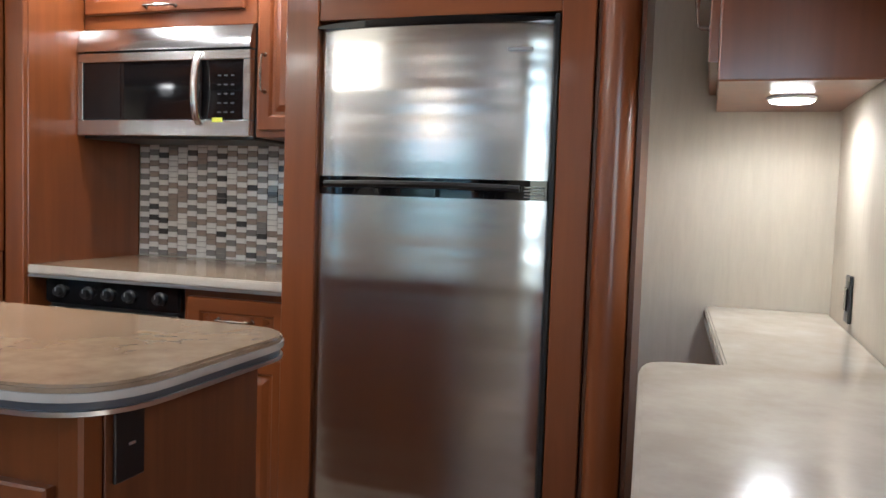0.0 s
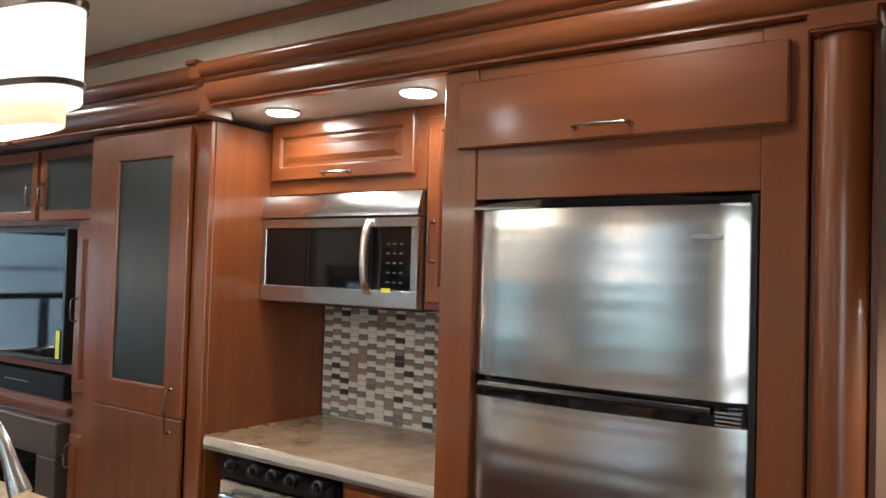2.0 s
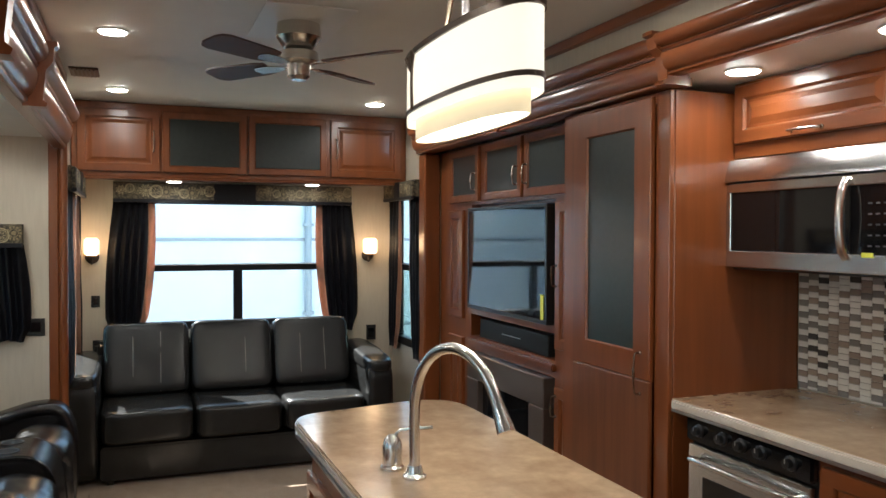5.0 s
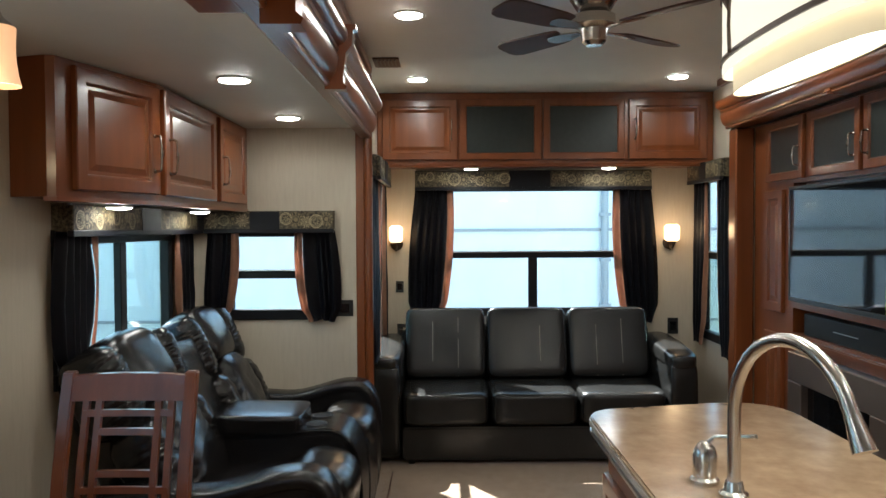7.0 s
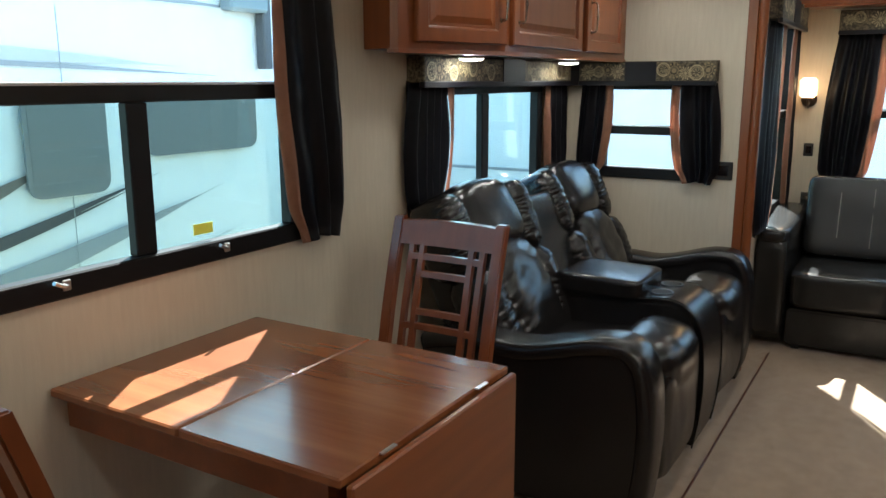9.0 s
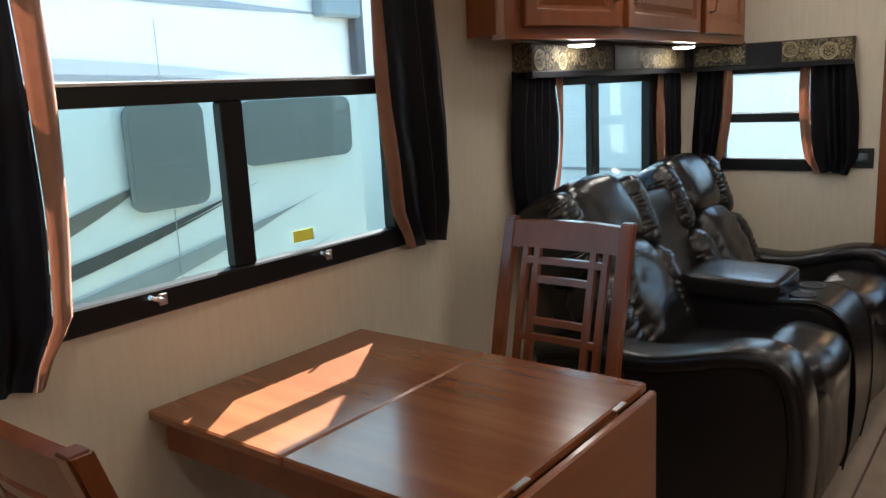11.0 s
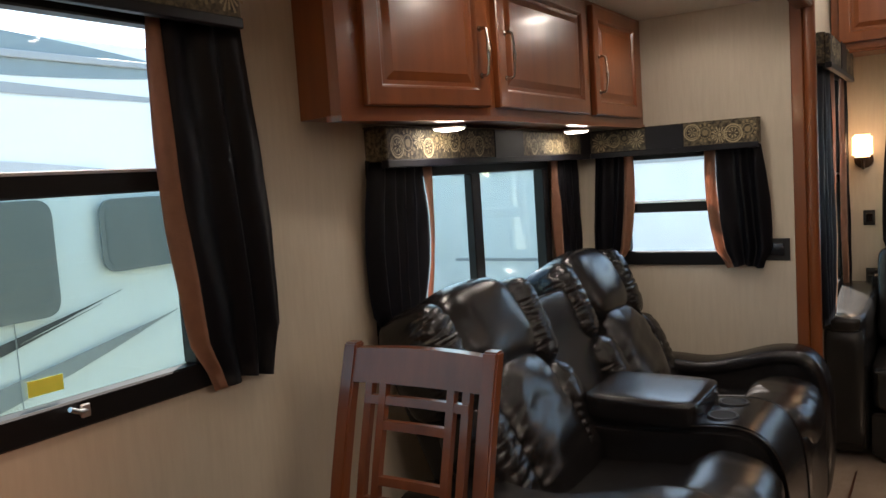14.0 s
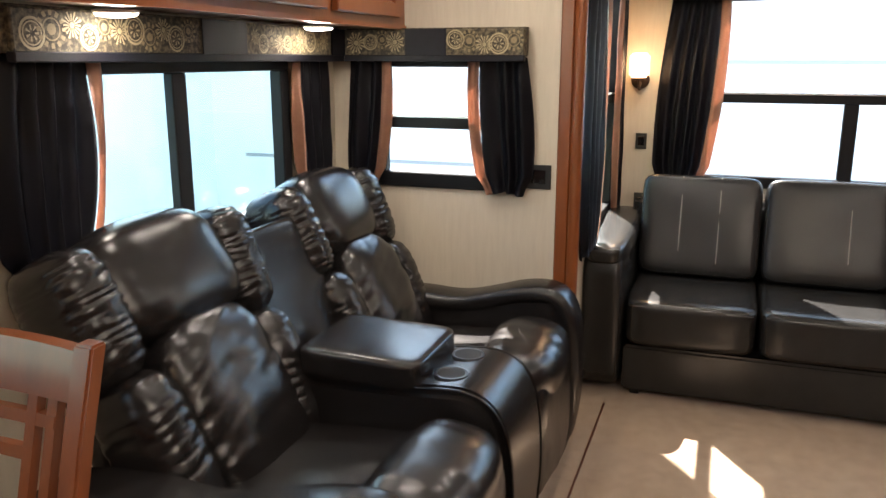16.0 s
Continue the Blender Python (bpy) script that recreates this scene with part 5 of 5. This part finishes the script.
def island_pendant(cx, cy):
    t = thing("island_pendant_light", (cx, cy, 1.78), "oval cream shade pendant with dark metal bands over the island, lit", "pendant light")

    def band(rx, ry, z0, z1, th=0.004):
        b = bmesh.new()
        o, i = oval(rx, ry), oval(rx - th, ry - th)
        L = [[b.verts.new((cx + p[0], cy + p[1], z)) for p in q] for q, z in ((o, z0), (o, z1), (i, z1), (i, z0))]
        n = len(o)
        for a in range(4):
            A, B = L[a], L[(a + 1) % 4]
            for q in range(n):
                b.faces.new((A[q], A[(q + 1) % n], B[(q + 1) % n], B[q]))
        bmesh.ops.recalc_face_normals(b, faces=b.faces)
        return b
    part("shade", band(0.380, 0.082, 1.83, 2.02), shade_glass, t, "cream outer shade, glowing")
    part("inner_shade", band(0.337, 0.058, 1.785, 1.86), shade_inner, t, "cream inner shade, glowing")
    part("diffuser", extrude([(cx + a, cy + b) for a, b in oval(0.332, 0.053)], "z", 1.788, 1.792), shade_bottom, t, "glowing white diffuser")
    part("top_band", band(0.386, 0.088, 2.010, 2.026, 0.010), iron, t, "dark metal top band")
    part("lower_band", band(0.385, 0.087, 1.856, 1.868, 0.008), iron, t, "dark metal lower band")
    for s, q in ((-1, -1), (1, 1)):
        xs, ys = cx + s * 0.205, cy + q * 0.076
        pts = [(xs - s * 0.03, ys + q * 0.012, 2.018), (xs, ys, 1.975), (xs + s * 0.004, ys, 1.93), (xs - s * 0.004, ys + q * 0.002, 1.89), (xs - s * 0.03, ys + q * 0.010, 1.862)]
        part("strap", tube(pts, 0.0045, 8), iron, t, "dark metal branch strap")
        for j in range(-2, 3):
            part("scroll", tube([(xs, ys + q * 0.003, 1.965), (xs + j * 0.010, ys + q * 0.005, 1.985), (xs + j * 0.018, ys + q * 0.007, 2.008)], 0.003, 6), iron, t, "leafy scroll twig")
    for s in (-1, 1):
        rod = [(cx + s * (0.05 + 0.14 * (1 - math.cos(a)) * 0.8), cy, 2.34 - 0.30 * a / 1.6) for a in [1.6 * q / 10 for q in range(11)]]
        part("arm", tube(rod, 0.008, 8), nickel, t, "curved nickel arm")
    part("stem", tube([(cx, cy, 2.05), (cx, cy, 2.35)], 0.010, 10), nickel, t)
    part("crossbar", tube([(cx - 0.375, cy, 2.024), (cx + 0.375, cy, 2.03)], 0.005, 8), iron, t)
    part("canopy", lathe([(0.065, 0.0), (0.065, -0.01), (0.04, -0.022), (0, -0.024)], (cx, cy, 2.359), 28), nickel, t)
    l = bpy.data.lights.new("pendant_glow", "AREA")
    l.shape = "ELLIPSE"
    l.size, l.size_y = 0.7, 0.11
    l.energy = 1.6
    l.color = (1, 0.88, 0.7)
    o = new("pendant_glow", l)
    o.parent = t
    o.matrix_basis = pose(0, 0, -0.01)


island_pendant(-0.06, 3.60)


def mini_pendant(x, y, z, hang):
    t = thing("pendant_light", (x, y, z), "small flared amber-glass pendant over the table, lit", "pendant light", "pendants over the table")
    part("shade", lathe([(0.046, 0.0), (0.041, 0.02), (0.037, 0.05), (0.036, 0.08), (0.038, 0.115), (0.034, 0.117), (0.032, 0.08), (0.033, 0.05), (0.037, 0.02), (0.043, 0.0)], (x, y, z), 28), amber_glass, t, "frosted amber glass shade, glowing")
    part("bulb", lathe([(0, 0.03), (0.010, 0.035), (0.014, 0.05), (0.010, 0.07), (0.006, 0.09), (0, 0.09)], (x, y, z), 16), bulb, t, "lit candle bulb")
    part("cap", lathe([(0.037, 0.117), (0.030, 0.124), (0.016, 0.135), (0.008, 0.15), (0, 0.15)], (x, y, z), 24), nickel, t)
    part("stem", tube([(x, y, z + 0.145), (x + hang * 0.4, y, z + 0.165), (x + hang, y, z + 0.175), (x + hang, y, 2.008)], 0.005, 8), nickel, t)
    l = bpy.data.lights.new("pendant_bulb", "POINT")
    l.energy = 0.3
    l.color = (1, 0.72, 0.42)
    l.shadow_soft_size = 0.03
    o = new("pendant_bulb", l)
    o.parent = t
    o.matrix_basis = pose(0, 0, -0.02)


for x, y in ((0.18, 1.97), (0.0, 1.97)):
    mini_pendant(x, y, 1.75, 0.0)


def sconce(y, s):
    t = thing("wall_sconce", (-4.10, y, 1.33), "bronze wall sconce with a glowing square glass shade", "wall lamp", "sconces beside the rear window")
    part("back_plate", lathe([(0.045, 0), (0.045, 0.008), (0.03, 0.016), (0, 0.018)], (0, 0, 0), 24, M=pose(-4.099, y, 1.345, 0, 90, 0)), iron, t)
    part("arm", tube([(-4.09, y, 1.335), (-4.05, y + s * 0.0, 1.30), (-4.02, y, 1.315), (-4.02, y, 1.35)], 0.007, 8), iron, t)
    part("cup", lathe([(0.0, 0), (0.03, 0.002), (0.034, 0.012)], (-4.02, y, 1.345), 20), iron, t)
    sh = box(-4.065, -3.975, y - 0.045, y + 0.045, 1.358, 1.475, 0.012, seg=3)
    part("shade", sh, mat("frosted_glass_glow", (1, 0.8, 0.6), 0.5, emit=0.9, emit_color=(1, 0.60, 0.30)), t, "glowing frosted glass shade")
    l = bpy.data.lights.new("sconce_bulb", "POINT")
    l.energy = 0.45
    l.color = (1, 0.66, 0.36)
    l.shadow_soft_size = 0.05
    o = new("sconce_bulb", l)
    o.parent = t
    o.matrix_basis = pose(0.17, 0, 0.10)


sconce(2.53, 1)
sconce(4.47, 1)


def ceiling_fan(cx, cy):
    t = thing("ceiling_fan", (cx, cy, 2.15), "nickel ceiling fan with four dark wooden blades", "ceiling fan")
    blade_wood = mat("dark_walnut_blade", (0.075, 0.030, 0.020), 0.5, color2=(0.045, 0.017, 0.011), scale=22, stretch=(1, 0.1, 1))
    # Thin white panel added above the fan for a whitish patch.
    part("ceiling_plate", box(cx - 0.28, cx + 0.28, cy - 0.17, cy + 0.17, 2.352, 2.358, 0.002), white_plastic, t, "thin white patch on the ceiling above the fan")
    part("canopy", lathe([(0.085, 2.352), (0.09, 2.30), (0.065, 2.262), (0.05, 2.255)], (cx, cy, 0), 32), nickel, t)
    part("motor", lathe([(0.05, 2.255), (0.078, 2.24), (0.08, 2.205), (0.05, 2.19), (0.045, 2.145), (0.03, 2.13), (0, 2.128)], (cx, cy, 0), 32), nickel, t)
    for i in range(4):
        M = pose(cx, cy, 2.195, 0, 0, 39 + 90 * i) @ pose(0, 0, 0, 12, 0, 0)
        pts = [(0.15, -0.045), (0.20, -0.055), (0.43, -0.064), (0.465, -0.053), (0.48, -0.03), (0.48, 0.03), (0.465, 0.053), (0.43, 0.064), (0.20, 0.055), (0.15, 0.045)]
        bl = part("blade", extrude(pts, "z", -0.004, 0.004, M=M), blade_wood, t, "dark walnut fan blade", smooth=False)
        part("blade_iron", extrude([(0.07, -0.012), (0.14, -0.03), (0.21, -0.028), (0.23, 0), (0.21, 0.028), (0.14, 0.03), (0.07, 0.012)], "z", -0.010, -0.0045, M=M), nickel, bl, "nickel blade arm", smooth=False)


ceiling_fan(-1.37, 3.42)

k = thing("ceiling_vent", (-2.75, 2.56, 2.355), "small brown ceiling air vent", "air vent")
part("frame", box(-2.86, -2.64, 2.49, 2.63, 2.350, 2.3595, 0.002), iron, k)
for i in range(6):
    part("slat", box(-2.85, -2.65, 2.505 + i * 0.02, 2.512 + i * 0.02, 2.345, 2.3498), black_plastic, k)


def plate(name, axis, p, a, z, w, h, s, label):
    t = thing(name, (p, a, z) if axis == "x" else (a, p, z), label, "outlet")
    d0, d1 = sorted((p, p + s * 0.007))
    e0, e1 = sorted((p + s * 0.0071, p + s * 0.010))
    f = lambda u, q0, q1: box(q0, q1, a - w * u, a + w * u, z - h * u, z + h * u, 0.002) if axis == "x" else box(a - w * u, a + w * u, q0, q1, z - h * u, z + h * u, 0.002)
    part("cover", f(0.5, d0, d1), black_plastic, t)
    part("insert", f(0.28, e0, e1), black_gloss, t)


plate("outlet", "x", -4.10, 4.50, 0.75, 0.075, 0.115, 1, "black outlet plate beside the sofa")
plate("outlet", "x", -4.10, 2.56, 0.72, 0.06, 0.11, 1, "black outlet plate beside the sofa")
plate("light_switch", "x", -4.10, 2.55, 1.04, 0.055, 0.08, 1, "small black switch under the sconce")
plate("light_switch", "x", -2.80, 2.315, 1.02, 0.095, 0.09, 1, "black double switch plate beside the small window")

# ---- outside ----
ground = solid("ground", box(-60, 60, -60, 60, -1.05, -1.0), gravel, "pale gravel lot", kind="structure")


def camper(name, y, x0, x1, z0, z1, label):
    """A white travel trailer whose side looks to +y."""
    t = thing(name, ((x0 + x1) / 2, y, -1.0), label, "caravan")
    body = extrude([(y, z0), (y, z1 - 0.10), (y - 0.03, z1 - 0.03), (y - 0.12, z1), (y - 2.4, z1), (y - 2.4, z0)], "x", x0, x1)
    part("body", body, rv_white, t)
    part("roof_rail", box(x0, x1, y + 0.001, y + 0.03, z1 - 0.17, z1 - 0.13, 0.004), rv_grey, t)
    return t


c = camper("travel_trailer", -1.3, -3.4, 0.9, -0.65, 2.35, "white travel trailer with grey swooping stripes, parked alongside")


LAYER = [0]


def swoosh(pts, th, m, lab):
    LAYER[0] += 1
    yy = -1.298 + 0.003 * LAYER[0]
    b = bmesh.new()
    A, B = [], []
    for i, (x, z, w) in enumerate(pts):
        A.append(b.verts.new((x, yy, z + w / 2)))
        B.append(b.verts.new((x, yy, z - w / 2)))
    for i in range(len(pts) - 1):
        b.faces.new((A[i], A[i + 1], B[i + 1], B[i]))
    part("stripe", b, m, c, lab, smooth=False)


sw = lambda x0, z0, x1, z1, w, sag: [(x0 + (x1 - x0) * q / 20, z0 + (z1 - z0) * q / 20 - sag * math.sin(math.pi * q / 20), 0.004 + w * math.sin(math.pi * min(1, q / 20 + 0.08)) ** 0.8) for q in range(21)]
swoosh(sw(0.2, 2.26, -3.38, 2.16, 0.25, 0.0), 0, rv_teal, "teal-grey band")
swoosh(sw(0.3, 2.12, -3.38, 1.98, 0.06, 0.02), 0, rv_grey, "grey swoosh stripe")
swoosh(sw(0.6, 1.66, -2.6, 1.56, 0.09, -0.02), 0, rv_light, "light grey stripe")
swoosh(sw(0.6, 1.60, -2.9, 1.50, 0.03, -0.02), 0, rv_grey, "thin grey stripe")
swoosh(sw(-0.2, 0.52, -1.62, 1.00, 0.11, 0.03), 0, rv_brown, "brown-grey stripe")
swoosh(sw(0.1, 0.36, -2.35, 0.86, 0.055, 0.06), 0, rv_dark, "charcoal stripe")
swoosh(sw(0.1, 0.31, -2.2, 0.80, 0.025, 0.06), 0, rv_dark, "thin charcoal stripe")
swoosh(sw(0.6, 0.10, -2.9, 0.72, 0.14, 0.10), 0, rv_grey, "grey stripe")
swoosh(sw(0.9, -0.15, -3.2, 0.42, 0.12, 0.12), 0, rv_light, "light grey stripe")
for a in ((-1.93, -1.38, 0.78, 1.42), (-3.25, -2.22, 0.97, 1.40)):
    plan = lambda d, r: rounded([(a[0] + d, a[2] + d), (a[1] - d, a[2] + d), (a[1] - d, a[3] - d), (a[0] + d, a[3] - d)], r, 6)
    wn = part("window", extrude(plan(0, 0.10), "y", -1.262, -1.245), rv_smoke, c, "smoky trailer window")
    part("pane", extrude(plan(0.03, 0.08), "y", -1.2445, -1.242), rv_smoke2, wn, "grey blind behind glass")
part("door_seam", box(-1.665, -1.66, -1.262, -1.258, 0.30, 1.9), rv_grey, c)
part("awning_box", box(-3.36, -2.97, -1.29, -1.16, 1.96, 2.24, 0.02), rv_teal, c, "dark teal-grey awning housing")
part("awning_arm", box(-3.42, -3.33, -1.29, -1.20, 1.55, 2.12, 0.01), rv_dark, c, "dark awning arm")
k = thing("downpipe", (-8.97, 5.0, -1.0), "pale metal downpipe on the outer wall", "pipe")
part("pipe", tube([(-8.95, 5.0, -1.0), (-8.95, 5.0, 2.5)], 0.05, 10), rv_grey, k)
for z in (0.4, 1.0, 1.6, 2.2):
    part("clip", box(-8.99, -8.89, 4.93, 5.07, z, z + 0.04), rv_grey, k)
solid("boundary_wall", box(-9.2, -9.0, -3.7, 12.0, -1.0, 2.6), outside_wall, "pale wall behind the rear window", kind="structure")
solid("boundary_wall", box(-9.0, -3.42, -3.7, -3.5, -1.0, 2.6), outside_wall, "pale wall outside", kind="structure")
solid("boundary_wall", box(-9.0, 5.0, 9.0, 9.2, -1.0, 2.4), outside_wall, "pale wall outside", kind="structure")
for x0 in (-9.0,):
    for z in (0.2, 1.4):
        solid("wall_rail", box(-8.995, -8.97, -3.0, 12.0, z, z + 0.04), rv_grey, "thin grey rail on the outer wall", kind="structure")

solid("wall_rail", box(-9.0, -3.42, -3.495, -3.46, 1.45, 1.49), rv_white, "thin white rail on the outer wall", kind="structure")

sign = bpy.data.curves.new("sign", "FONT")
sign.body = "IR"
sign.size = 0.36
sign.extrude = 0.004
sign.offset = 0.012
sign.materials.append(sign_red)
o = new("wall_sign", sign)
o.matrix_basis = pose(-6.12, -3.493, 2.22, 90, 0, 180)
tagged(o, "large red painted letters high on the pale outer wall", "sign")

# ---- mosaic tiles ----
rnd = random.Random(7)
tile_mesh = {}
tw, th = 0.0482, 0.0232


def tile_bm(w, h):
    tb = bmesh.new()
    bmesh.ops.create_cube(tb, size=1)
    for v in tb.verts:
        ins = 0.0010 if v.co.y < 0 else 0
        v.co = Vector((v.co.x * (w - ins * 2), v.co.y * 0.004, v.co.z * (h - ins * 2)))
    return tb


far_tiles = [None] * 4
col = 0
x = -0.597
while x < 0.488:
    x1 = min(x + tw, 0.489)
    z = 0.912 - (th / 2 if col % 2 else 0)
    row = col
    while z < 1.394:
        row += 1
        light = (row % 2 == 0) if rnd.random() < 0.82 else rnd.random() < 0.5
        mi = 0 if light else rnd.choice([1, 1, 3, 3, 3, 2])
        hgt = th
        lo, hi = max(z, 0.912), min(z + hgt, 1.396)
        if hi - lo > 0.004:
            key = (round(x1 - x - 0.0014, 4), round(hi - lo - 0.0014, 4), mi)
            place = ((x + x1) / 2, 5.260 + rnd.uniform(-0.0006, 0.0006), (lo + hi) / 2)
            if x < 0.16:
                if key not in tile_mesh:
                    tb = tile_bm(key[0], key[1])
                    me = bpy.data.meshes.new("tile")
                    tb.to_mesh(me)
                    tb.free()
                    me.materials.append(tile_mats[mi])
                    tile_mesh[key] = me
                o = new("tile", tile_mesh[key])
                o.parent = bs
                o.location = place
            else:
                tb = tile_bm(key[0], key[1])
                tb.transform(Matrix.Translation(place))
                far_tiles[mi] = join(far_tiles[mi], tb)
        z += hgt
    x = x1
    col += 1
for mi in range(4):
    part("tiles", far_tiles[mi], tile_mats[mi], bs, kind="stuff", smooth=False)
